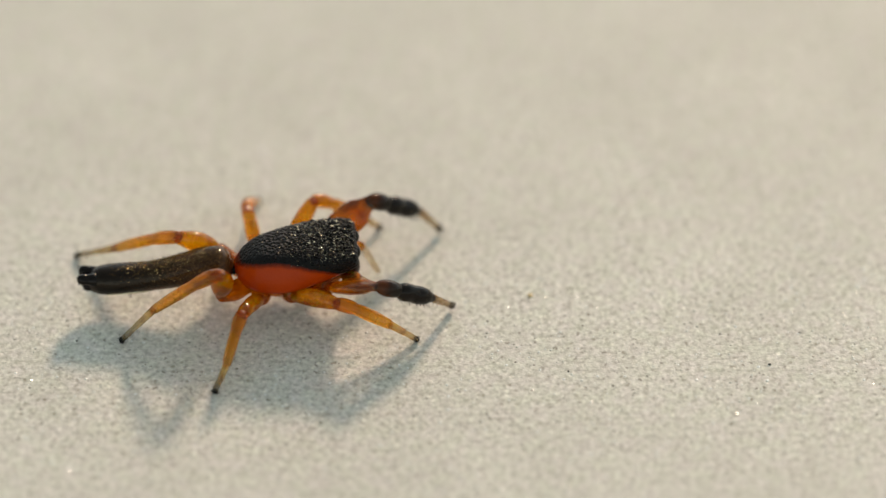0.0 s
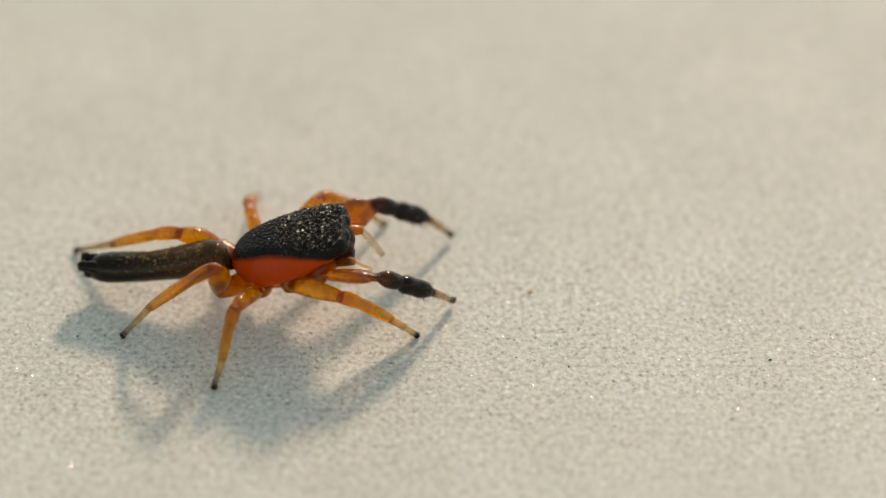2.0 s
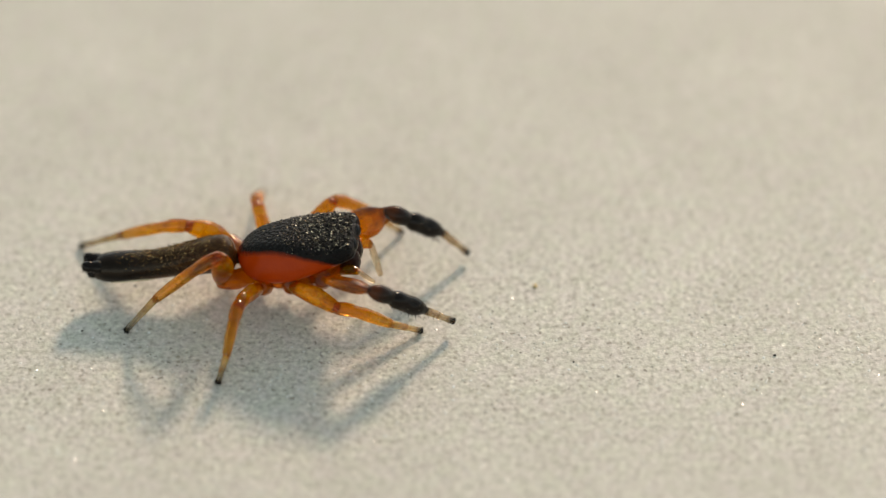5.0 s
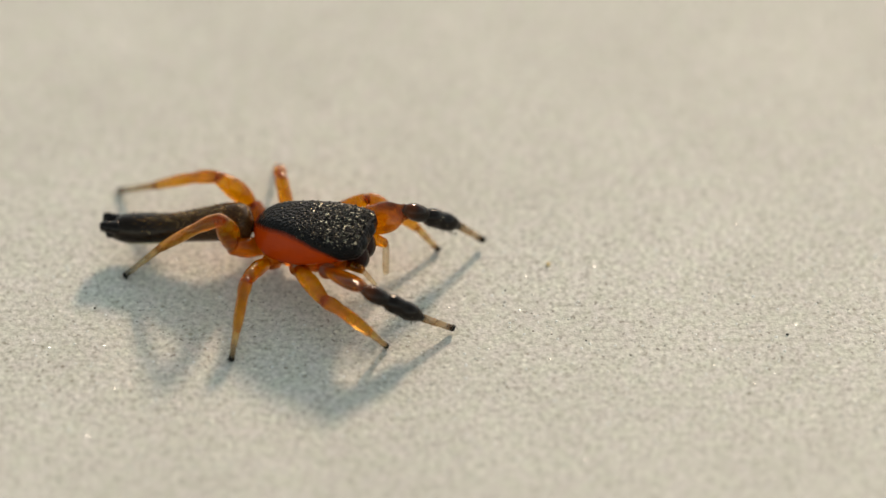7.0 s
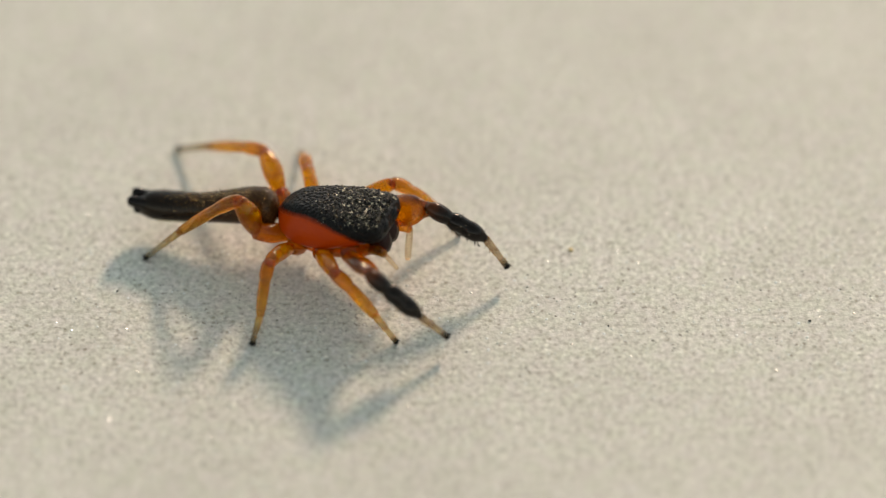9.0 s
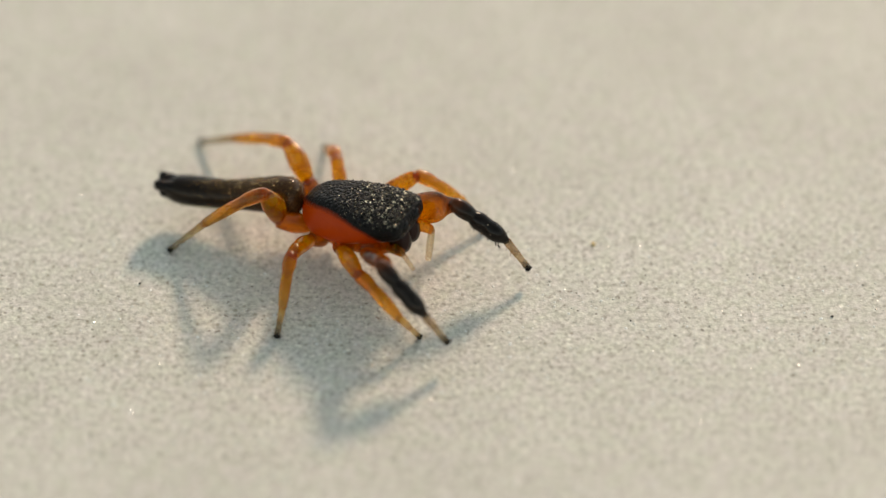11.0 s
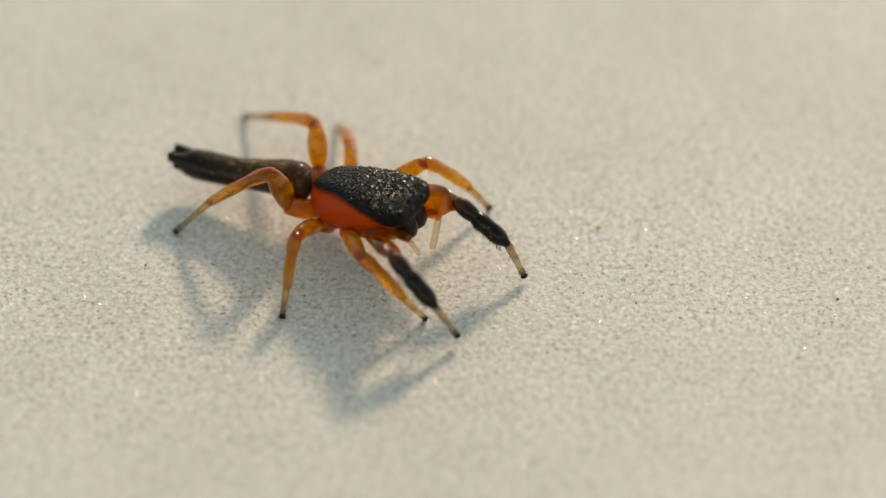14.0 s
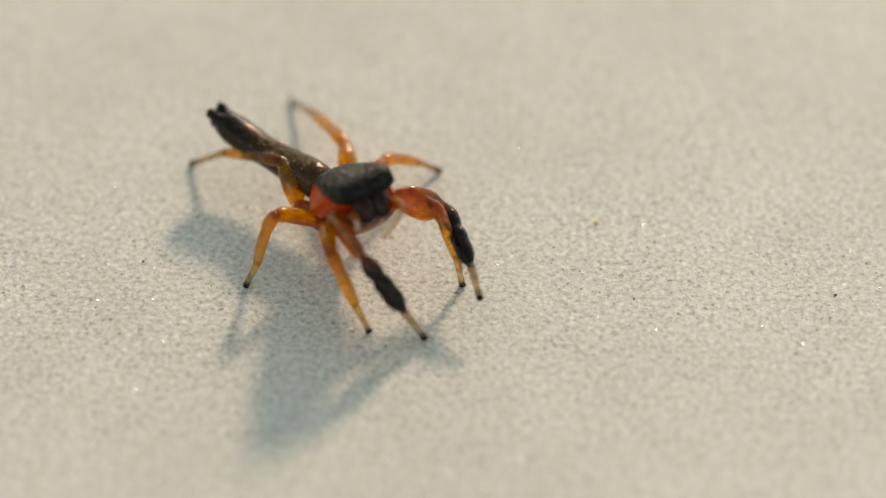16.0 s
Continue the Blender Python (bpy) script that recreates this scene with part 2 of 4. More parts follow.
GROUND = ground_material()
GRAIN = grain_material()
AMBER = amber("amber cuticle", (0.38, 0.080, 0.0), (0.97, 0.43, 0.0), (1.0, 0.62, 0.10))
AMBER_DEEP = amber("deep amber cuticle", (0.16, 0.026, 0.0), (0.52, 0.13, 0.0), (1.0, 0.50, 0.06), 0.8, 0.22)
AMBER_FORE = {side: amber("amber cuticle, dusky at the knee", (0.24, 0.045, 0.0), (0.84, 0.26, 0.0), (1.0, 0.50, 0.06), 0.8, 0.22, 107, side) for side in (1, -1)}
CARAPACE = carapace_material()
BLACK = dark_cuticle("black cuticle", (0.004, 0.003, 0.003), (0.010, 0.008, 0.007), 16.0, 0.25)
LENS_BLACK = dark_cuticle("eye lens", (0.004, 0.003, 0.003), (0.008, 0.006, 0.005), 4.0, 0.05)
JAW = dark_cuticle("dark brown jaw", (0.012, 0.005, 0.004), (0.03, 0.010, 0.008), 10.0, 0.18)
HAIR_DARK = dark_cuticle("dark hair", (0.012, 0.010, 0.008), (0.03, 0.025, 0.02), 8.0, 0.4)
HAIR_PALE = dark_cuticle("pale golden hair", (0.50, 0.42, 0.26), (0.75, 0.66, 0.46), 8.0, 0.25, 0.5)
PALE = band_material("pale palp tip", ((0.0, (0.70, 0.42, 0.10)), (0.35, (0.74, 0.60, 0.36)), (1.0, (0.76, 0.68, 0.50))), 0.2, 12.0, 0.85, 60, (0.96, 0.90, 0.78), 0.5)
ABDOMEN = abdomen_material()
TIBIA_DARK = band_material("black limb", ((0.0, (0.007, 0.004, 0.003)), (1.0, (0.005, 0.0035, 0.003))), 0.09, 6.0, 0.0, 90)
FOOT = {}


def foot_material(key, stops, length):
    FOOT[key] = band_material("limb tip " + str(key), stops, 0.2, 14.0, 0.6, length, (0.96, 0.86, 0.66), 0.28)
    return FOOT[key]


# ---------------------------------------------------------------- mesh tools
def loft(rings, sides=20, power=2.0, ridges=0.0):
    """A closed skin over rings of (x, y, z, half width, half height), in units."""
    bm = bmesh.new()
    loops = []
    for i, (x, y, z, w, h) in enumerate(rings):
        loop = []
        for k in range(sides):
            a = 2 * math.pi * k / sides
            c, s = math.cos(a), math.sin(a)
            cc = math.copysign(abs(c) ** (2 / power), c)
            ss = math.copysign(abs(s) ** (2 / power), s)
            loop.append(bm.verts.new(((x) * U, (y + w * cc) * U, (z + h * ss) * U)))
        loops.append(loop)
    for a, b in zip(loops, loops[1:]):
        for k in range(sides):
            bm.faces.new((a[k], a[(k + 1) % sides], b[(k + 1) % sides], b[k]))
    for loop, (x, y, z, w, h), d in ((loops[0], rings[0], -1), (loops[-1], rings[-1], 1)):
        tip = bm.verts.new(((x + d * 0.35 * min(w, h)) * U, y * U, z * U))
        for k in range(sides):
            pair = (loop[k], loop[(k + 1) % sides])
            bm.faces.new((tip, *pair) if d > 0 else (tip, *pair[::-1]))
    return bm


def smooth_rings(rings, steps=4):
    """More rings between the given ones, on a smooth curve."""
    a = np.array(rings, float)
    out = []
    for i in range(len(a) - 1):
        p0, p1, p2, p3 = a[max(i - 1, 0)], a[i], a[i + 1], a[min(i + 2, len(a) - 1)]
        for k in range(steps):
            t = k / steps
            out.append(0.5 * (2 * p1 + (p2 - p0) * t + (2 * p0 - 5 * p1 + 4 * p2 - p3) * t * t + (3 * p1 - p0 - 3 * p2 + p3) * t ** 3))
    out.append(a[-1])
    return [tuple(r) for r in out]


def hair(bm, root, way, length, thick):
    """One bristle: a thin three-sided spike."""
    way = Vector(way).normalized()
    a = way.orthogonal().normalized()
    b = way.cross(a)
    root = Vector(root)
    base = [bm.verts.new((root + (a * math.cos(k) + b * math.sin(k)) * thick) * U) for k in (0, 2.09, 4.19)]
    tip = bm.verts.new((root + way * length) * U)
    for k in range(3):
        bm.faces.new((base[k], base[(k + 1) % 3], tip))


def ball(bm, centre, radii, u=14, v=9):
    made = bmesh.ops.create_uvsphere(bm, u_segments=u, v_segments=v, radius=1)
    for vert in made["verts"]:
        vert.co = Vector([(c + r * q) * U for c, r, q in zip(centre, radii, vert.co)])


def part(name, bm, mat, parent=None, label="", smooth=True, second=None):
    """One mesh object from bm, under parent; faces marked 1 take the second material."""
    mesh = bpy.data.meshes.new(name)
    bmesh.ops.recalc_face_normals(bm, faces=bm.faces)
    for f in bm.faces:
        f.smooth = smooth
    bm.to_mesh(mesh)
    bm.free()
    mesh.materials.append(mat)
    if second:
        mesh.materials.append(second)
    ob = new(name, mesh)
    ob.parent = parent
    return tagged(ob, label=label)


# ---------------------------------------------------------------- the ground
def axis(lo, hi, step):
    """Fine steps from lo to hi, then ever wider ones out to a metre and a half on both sides."""
    mid = list(np.arange(lo, hi, step))
    out, w = [], step
    x = mid[-1]
    while x < 1.5:
        w *= 1.45
        x += w
        out.append(x)
    back, w, x = [], step, mid[0]
    while x > -1.5:
        w *= 1.45
        x -= w
        back.append(x)
    return np.array(back[::-1] + mid + out)


def blurred(shape, sigma, rng):
    """Random heights, smoothed over sigma cells, with a spread of one."""
    fy, fx = np.fft.fftfreq(shape[0])[:, None], np.fft.fftfreq(shape[1])[None, :]
    h = np.fft.ifft2(np.fft.fft2(rng.normal(size=shape)) * np.exp(-2 * (np.pi * sigma) ** 2 * (fx ** 2 + fy ** 2))).real
    return h / h.std()


def build_ground():
    rng = np.random.default_rng(5)
    xs, ys = axis(-13.2 * MM, 11.6 * MM, 0.042 * MM), axis(-12.2 * MM, 10.0 * MM, 0.042 * MM)
    shape = (len(ys), len(xs))
    grains = blurred(shape, 1.25, rng)
    height = 0.0005 * MM * (grains + 0.5 * np.maximum(grains - 1.0, 0)) + 0.0005 * MM * 0.15 * blurred(shape, 2.6, rng) + 0.0006 * MM * blurred(shape, 14, rng)
    inside = ((ys > -12.2 * MM) & (ys < 10 * MM))[:, None] & ((xs > -13.2 * MM) & (xs < 11.6 * MM))[None, :]
    height = np.where(inside, height, 0.0)
    co = np.empty((*shape, 3))
    co[..., 0], co[..., 1], co[..., 2] = xs[None, :], ys[:, None], height
    i = np.arange(shape[0] * shape[1]).reshape(shape)
    quads = np.stack([i[:-1, :-1], i[:-1, 1:], i[1:, 1:], i[1:, :-1]], -1).reshape(-1, 4)
    mesh = bpy.data.meshes.new("ground")
    mesh.vertices.add(co.size // 3)
    mesh.vertices.foreach_set("co", co.ravel())
    mesh.loops.add(quads.size)
    mesh.loops.foreach_set("vertex_index", quads.ravel())
    mesh.polygons.add(len(quads))
    mesh.polygons.foreach_set("loop_start", np.arange(0, quads.size, 4))
    mesh.update(calc_edges=True)
    mesh.polygons.foreach_set("use_smooth", np.ones(len(quads), bool))
    mesh.materials.append(GROUND)
    tagged(new("ground", mesh), "pale cream painted surface with a fine sandy grain", "ground", kind="structure")


build_ground()


def ground_place(x, y):
    """The place on the ground seen at so many units from the middle of the first view."""
    m = look(EYE, (0, 0, 0))
    way = m.to_3x3() @ Vector((x * U, y * U, -0.1))
    return EYE + way * (-EYE.z / way.z)


def speck(x, y, size, flat, colour, label, seed):
    """A crumb of dirt: a small broken lump on the ground."""
    rng = random.Random(seed)
    bm = bmesh.new()
    bmesh.ops.create_icosphere(bm, subdivisions=2, radius=1)
    for v in bm.verts:
        k = 1 + 0.35 * noise.noise(v.co * 1.7 + Vector((seed, 0, 0))) + rng.uniform(-0.08, 0.08)
        v.co = Vector((v.co.x * size * k, v.co.y * size * 0.8 * k, v.co.z * size * flat * k)) * U
    mat = dark_cuticle("dirt " + label.split()[0], colour, tuple(c * 1.8 for c in colour), 12.0, 0.7)
    ob = part("dirt_speck", bm, mat)
    p = ground_place(x, y)
    ob.location = (p.x, p.y, size * flat * 0.7 * U)
    ob.rotation_euler = (0, 0, rng.uniform(0, 3))
    tagged(ob, label, "dirt", "specks on the ground")


def build_grains():
    """Clear and whitish sand grains that stand a little out of the paint."""
    rng = np.random.default_rng(12)
    count = 6000
    x, y = rng.uniform(-760, 860, count), rng.uniform(-820, 860, count)
    size = np.minimum(rng.gamma(4.0, 0.52, count) + 0.5, 4.0)
    turn = rng.uniform(0, 6.28, count)
    k = np.arange(6) * math.pi / 3
    rim = np.stack([x[:, None] + size[:, None] * np.cos(turn[:, None] + k) * rng.uniform(0.7, 1.2, (count, 6)),
                    y[:, None] + size[:, None] * np.sin(turn[:, None] + k) * rng.uniform(0.7, 1.2, (count, 6)),
                    np.full((count, 6), -0.25)], -1)
    cap = np.stack([x + 0.3 * size * rng.uniform(-1, 1, count), y + 0.3 * size * rng.uniform(-1, 1, count), size * rng.uniform(0.08, 0.4, count)], -1)
    co = np.concatenate([rim, cap[:, None, :]], 1).reshape(-1, 3) * U
    base = np.arange(count)[:, None] * 7
    faces = np.stack([base + np.arange(6), base + (np.arange(6) + 1) % 6, np.broadcast_to(base + 6, (count, 6))], -1).reshape(-1, 3)
    mesh = bpy.data.meshes.new("sand_grain")
    mesh.from_pydata(co.tolist(), [], faces.tolist())
    mesh.materials.append(GRAIN)
    tagged(new("sand_grains", mesh), "tiny glassy whitish sand grains in the paint", "sand", kind="stuff")


build_grains()


# ---------------------------------------------------------------- the spider
# Hip places on the body and lengths of femur, shin and foot, for the four legs of a side.
HIP = {1: (153, 60, -15), 2: (92, 55, -33), 3: (36, 53, -35), 4: (-31, 52, -13)}
LENGTH = {1: (107.2, 113.2, 64.0), 2: (97.9, 103.9, 57.9), 3: (88.8, 94.3, 48.8), 4: (81.9, 138.4, 85.7)}
PEDICEL = (-6, 0, -8)
PALP_ELBOW = (220, 44, -30)
# half thickness of femur (base, belly, knee), patella, shin (belly, end), foot (start, end)
THICK = {1: (12, 28, 13.5, 13.5, 16.5, 9, 7.5, 5.5), 2: (11, 17.5, 12, 12, 11.5, 8.5, 7, 5),
         3: (10, 15, 11.5, 11.5, 10, 7.5, 6.5, 5), 4: (12, 20.5, 13, 12, 10.5, 8, 6.5, 5)}

spider = tagged(new("jumping_spider"), "ant-like jumping spider, black and rust-red body, amber legs", "spider")


def rows_between(rows, steps):
    """Rows of six numbers with smooth in-between rows."""
    a = smooth_rings([r[:5] for r in rows], steps)
    b = smooth_rings([(r[5], 0, 0, 0, 0) for r in rows], steps)
    return [(*p, q[0]) for p, q in zip(a, b)]


def build_body():
    # carapace: low behind, flat-topped head in front; x, half width, lower edge, height of the widest line, upper edge, shoulder share
    line = ((-4, 10, -16, -3, 8, 0.6), (3, 26, -28, -4, 18, 0.57), (16, 42, -37, -5, 30, 0.56), (40, 57, -40, -6, 42, 0.58), (75, 64, -38, -5, 48, 0.62),
            (105, 65, -32, -1, 49, 0.7), (135, 62, -22, 5, 48, 0.8), (165, 57, -11, 10, 47, 0.88), (186, 53, -2, 14, 46, 0.92), (199, 51, 4, 17, 45, 0.92),
            (207, 47, 8, 18, 42, 0.92), (211, 40, 11, 20, 37, 0.9))

    def section(q):
        """Half an outline, from the keel up to the middle of the back: shares of width and of height."""
        pts = [(0.0, -1.0), (0.35, -0.97), (0.7, -0.78), (0.93, -0.4), (1.0, 0.0), (q * 0.5 + 0.53, 0.46), (q, 0.84), (q * 0.72, 0.96), (q * 0.36, 0.995), (0.0, 1.0)]
        return [p[:2] for p in smooth_rings([(u, v, 0, 0, 0) for u, v in pts], 2)]

    def skin(x, w, lo, mid, hi, q):
        half = [(w * u, mid + (v * (hi - mid) if v > 0 else v * (mid - lo))) for u, v in section(q)]
        return half + [(-u, v) for u, v in half[-2:0:-1]]

    rings = [skin(*r) for r in (row for row in rows_between(line, 4))]
    xs = [row[0] for row in rows_between(line, 4)]
    bm = bmesh.new()
    loops = [[bm.verts.new((x * U, y * U, z * U)) for y, z in ring] for x, ring in zip(xs, rings)]
    count = len(loops[0])
    for a, b in zip(loops, loops[1:]):
        for k in range(count):
            bm.faces.new((a[k], a[(k + 1) % count], b[(k + 1) % count], b[k]))
    bm.faces.new(loops[0][::-1])
    bm.faces.new(loops[-1])
    body = part("cephalothorax", bm, CARAPACE, spider, "pitted black back over smooth rust-red flanks")
    rng = random.Random(3)

    def back(x, y):
        for a, b in zip(xs, xs[1:]):
            if a <= x <= b:
                ring = rings[xs.index(a)]
                top = ring[len(ring) // 4:len(ring) // 2 + 1]
                us, vs = [p[0] for p in top[::-1]], [p[1] for p in top[::-1]]
                return float(np.interp(abs(y), us, vs)) if abs(y) < max(us) else None
        return None

    # tiny tilted glossy scales over the back, dense on the head
    bm = bmesh.new()
    for _ in range(7000):
        x, y = rng.uniform(14, 206), rng.uniform(-54, 54)
        z = back(x, y)
        if z is not None and z > 33.0 + 2 and rng.random() < 0.12 + 0.88 * min(max((x - 50) / 115, 0), 1) ** 1.5:
            loose = 3.5 if rng.random() < 0.12 else 1.0
            flake(bm, (x, y, z + 0.4), Euler((rng.gauss(-0.16, 0.085 * loose), rng.gauss(0.30, 0.075 * loose), 0)).to_matrix(), min(0.45 + rng.expovariate(1.9), 2.5), rng.uniform(0, 6))
    tagged(part("scale_coat", bm, SCALE, body, "tiny glinting scales all over the black back"), kind="stuff")
    bm = bmesh.new()
    for _ in range(60):
        x, s = rng.uniform(130, 205), rng.choice((-1, 1))
        y = s * rng.uniform(10, 48)
        z = back(x, y)
        if z is not None:
            hair(bm, (x, y, z - 1), (rng.uniform(0.0, 0.9), s * rng.uniform(0, 0.5), 1), rng.uniform(8, 15), 0.7)
    part("bristle_tuft", bm, HAIR_DARK, body, "dark bristles between the eyes")
    # eyes: two large in front, one beside each, and a pair far back on each side
    for s in (1, -1):
        for (x, y, z), r, nm in (((201, 18, 25), 15.5, "front_eye"), ((193, 41, 31), 9, "side_eye"), ((168, 50, 40), 3.5, "small_eye"), ((138, 48, 38), 6.0, "rear_eye")):
            bm = bmesh.new()
            ball(bm, (x, s * y, z), (r, r, r), 18, 12)
            part(nm, bm, LENS_BLACK, body)
    # jaws, palps and hip joints
    for s in (1, -1):
        bm = loft([(x, 0, 0, w, w * 1.05) for x, w in ((-4, 13), (3, 16.5), (15, 19.5), (28, 19.5), (39, 16), (47, 8))], 18)
        bmesh.ops.rotate(bm, verts=bm.verts, cent=(0, 0, 0), matrix=Matrix.Rotation(radians(92), 3, "Y"))
        bmesh.ops.translate(bm, verts=bm.verts, vec=Vector((193, s * 15, 8)) * U)
        part("jaw", bm, JAW, spider, "dark glossy brown jaw")
        # one palp is bent down in front, the other lies along the foreleg
        elbow, end = (PALP_ELBOW, (212, 32, -90)) if s > 0 else ((210, -40, -18), (238, -54, -33))
        palp = part("palp", limb((182, s * 34, -20), elbow, (8, 10.5, 10, 8) if s > 0 else (8, 9.5, 7), 3), AMBER, spider, "amber palp with a pale tip")
        tip = part("palp_tip", limb(elbow, end, (5.5, 6.5, 6.5, 5.5) if s > 0 else (4.5, 4.5, 3.5)), PALE, palp, "pale cream palp tip")
        if s > 0:
            hanging = tip
    for i in (1, 2, 3, 4):
        for s in (1, -1):
            x, y, z = HIP[i]
            if i == 4:
                root = (12, s * 16, -34)
            else:
                root = (x * 0.8 + 8, s * 14, -48)
            part("coxa", limb(root, (x, s * y, z), (17, 18, THICK[i][0] + 3), -4), AMBER_DEEP, spider)
    part("sternum", loft(smooth_rings([(5, 0, -38, 10, 8), (40, 0, -47, 30, 18), (100, 0, -50, 36, 20), (160, 0, -43, 28, 15), (185, 0, -34, 14, 8)], 3), 18), AMBER_DEEP, spider)
    part("pedicel", limb((-14, 0, -10), (14, 0, -12), (9, 8, 10)), BLACK, spider)
    return hanging


def limb(a, b, widths, bend=0.0, sides=16):
    """A rounded limb from a to b; widths are half thicknesses at even steps."""
    a, b = Vector(a), Vector(b)
    length = (b - a).length
    n = len(widths)
    rings = [(-0.25 * widths[0], 0, 0, widths[0] * 0.75, widths[0] * 0.75)]
    rings += [(length * k / (n - 1), 0, bend * math.sin(math.pi * k / (n - 1)), w, w) for k, w in enumerate(widths)]
    rings.append((length + 0.25 * widths[-1], 0, 0, widths[-1] * 0.75, widths[-1] * 0.75))
    bm = loft(smooth_rings(rings, 3), sides)
    turn = (b - a).to_track_quat("X", "Z").to_matrix()
    bmesh.ops.rotate(bm, verts=bm.verts, cent=(0, 0, 0), matrix=turn)
    bmesh.ops.translate(bm, verts=bm.verts, vec=a * U)
    return bm


def flake(bm, place, tilt, r, turn, mark=0):
    """One glossy scale or limb highlight: a small six-sided plate, domed a little."""
    turned = tilt @ Matrix.Rotation(turn, 3, "Z")
    rim = [bm.verts.new((Vector(place) + turned @ Vector((1.35 * r * math.cos(k * math.pi / 3), r * math.sin(k * math.pi / 3), 0))) * U) for k in range(6)]
    top = bm.verts.new((Vector(place) + turned @ Vector((0, 0, 0.09 * r))) * U)
    foot = bm.verts.new((Vector(place) + turned @ Vector((0, 0, -0.5 * r))) * U)
    for k in range(6):
        bm.faces.new((rim[k], rim[(k + 1) % 6], top)).material_index = mark
        bm.faces.new((rim[(k + 1) % 6], rim[k], foot)).material_index = mark


def glints(bm, rings, count, rng, spread=0.8, size=1.0):
    """Scattered flat flakes, mostly on a limb's upper side, added to imitate sun highlights."""
    xs = [r[0] for r in rings]
    lo, hi = xs[1], xs[-2]
    for _ in range(count):
        x, a = rng.uniform(lo, hi), rng.gauss(math.pi / 2, spread)
        w, h = np.interp(x, xs, [r[3] for r in rings]), np.interp(x, xs, [r[4] for r in rings])
        tilt = Matrix.Rotation(a - math.pi / 2, 3, "X") @ Euler((rng.gauss(0, 0.3 * spread), rng.gauss(0, 0.36 * spread), 0)).to_matrix()
        flake(bm, (x, (w + 0.3) * math.cos(a), (h + 0.3) * math.sin(a)), tilt, size * rng.uniform(0.7, 1.35), rng.uniform(-0.4, 0.4), 1)


def build_abdomen():
    """Long and narrow, slightly waisted, with spinnerets at its end; it points along +x from the pedicel."""
    line = ((2, 10, 10), (8, 24, 26), (22, 30, 34), (50, 31, 34), (85, 29, 30.5), (115, 27, 27.5), (145, 26, 26), (180, 27, 26.5), (210, 27.5, 27), (235, 24.5, 25), (250, 18, 19), (257, 13, 14))

    def arch(x):
        """The front end stands up over the pedicel, the rest sags a little."""
        return float(np.interp(x, (0, 20, 50, 100, 150, 260), (7, 13, 12, 4, -3, -4)))

    bm = loft(smooth_rings([(x, 0, arch(x), w, h) for x, w, h in line], 4), 40, 2.1)
    ab = part("abdomen", bm, ABDOMEN, spider, "long narrow abdomen, bronze scales in front, black behind")
    rng = random.Random(8)
    bm = bmesh.new()
    for _ in range(420):
        x, a = 6 + 215 * (1 - math.sqrt(rng.random())), rng.gauss(1.57, 0.55)
        w = np.interp(x, [l[0] for l in line], [l[1] for l in line])
        h = np.interp(x, [l[0] for l in line], [l[2] for l in line])
        hair(bm, (x, w * math.cos(a) * 0.99, h * math.sin(a) * 0.99 + arch(x)), (1, rng.uniform(0.2, 0.75) * math.cos(a), rng.uniform(0.2, 0.75) * math.sin(a)), rng.uniform(4, 9), 0.7)
    part("scale_hair", bm, HAIR_BRONZE, ab, "flat-lying golden bronze hairs")
    bm = bmesh.new()
    for _ in range(1700):
        x, a = 8 + 210 * (1 - rng.random() ** 0.5), rng.gauss(1.75, 0.6)
        w = np.interp(x, [l[0] for l in line], [l[1] for l in line])
        h = np.interp(x, [l[0] for l in line], [l[2] for l in line])
        tilt = Matrix.Rotation(a - math.pi / 2, 3, "X") @ Euler((rng.gauss(0, 0.22), rng.gauss(0.1, 0.2), 0)).to_matrix()
        flake(bm, (x, (w + 0.4) * math.cos(a), (h + 0.4) * math.sin(a) + arch(x)), tilt, rng.uniform(0.35, 1.0), rng.gauss(0, 0.3))
    tagged(part("scale_coat", bm, SCALE_BRONZE, ab, "tiny glinting bronze scales"), kind="stuff")
    for y, z, end in ((9, 8, 269), (-9, 6, 267), (6, -9, 262), (-7, -8, 260)):
        bm = limb((240, y, z - 2), (end, y * 1.35, z * 1.1 + 5), (12, 12.5, 10, 10.5, 8))
        for _ in range(46):
            x, a = rng.uniform(246, end + 2), rng.uniform(0, 6.28)
            hair(bm, (x, y * 1.25 + 8 * math.cos(a), z + 4 + 8 * math.sin(a)), (1.3, math.cos(a), math.sin(a)), rng.uniform(4, 8), 0.8)
        part("spinneret", bm, TIBIA_DARK, ab)
    # waist groove on the back and a pale seam low on each side
    for s in (1, -1):
        part("side_seam", limb((150, s * 23.5, -16), (222, s * 23.5, -18), (1.2, 2.0, 1.8, 1.0), 0, 8), HAIR_PALE, ab, "thin pale seam low on the side")
    return ab


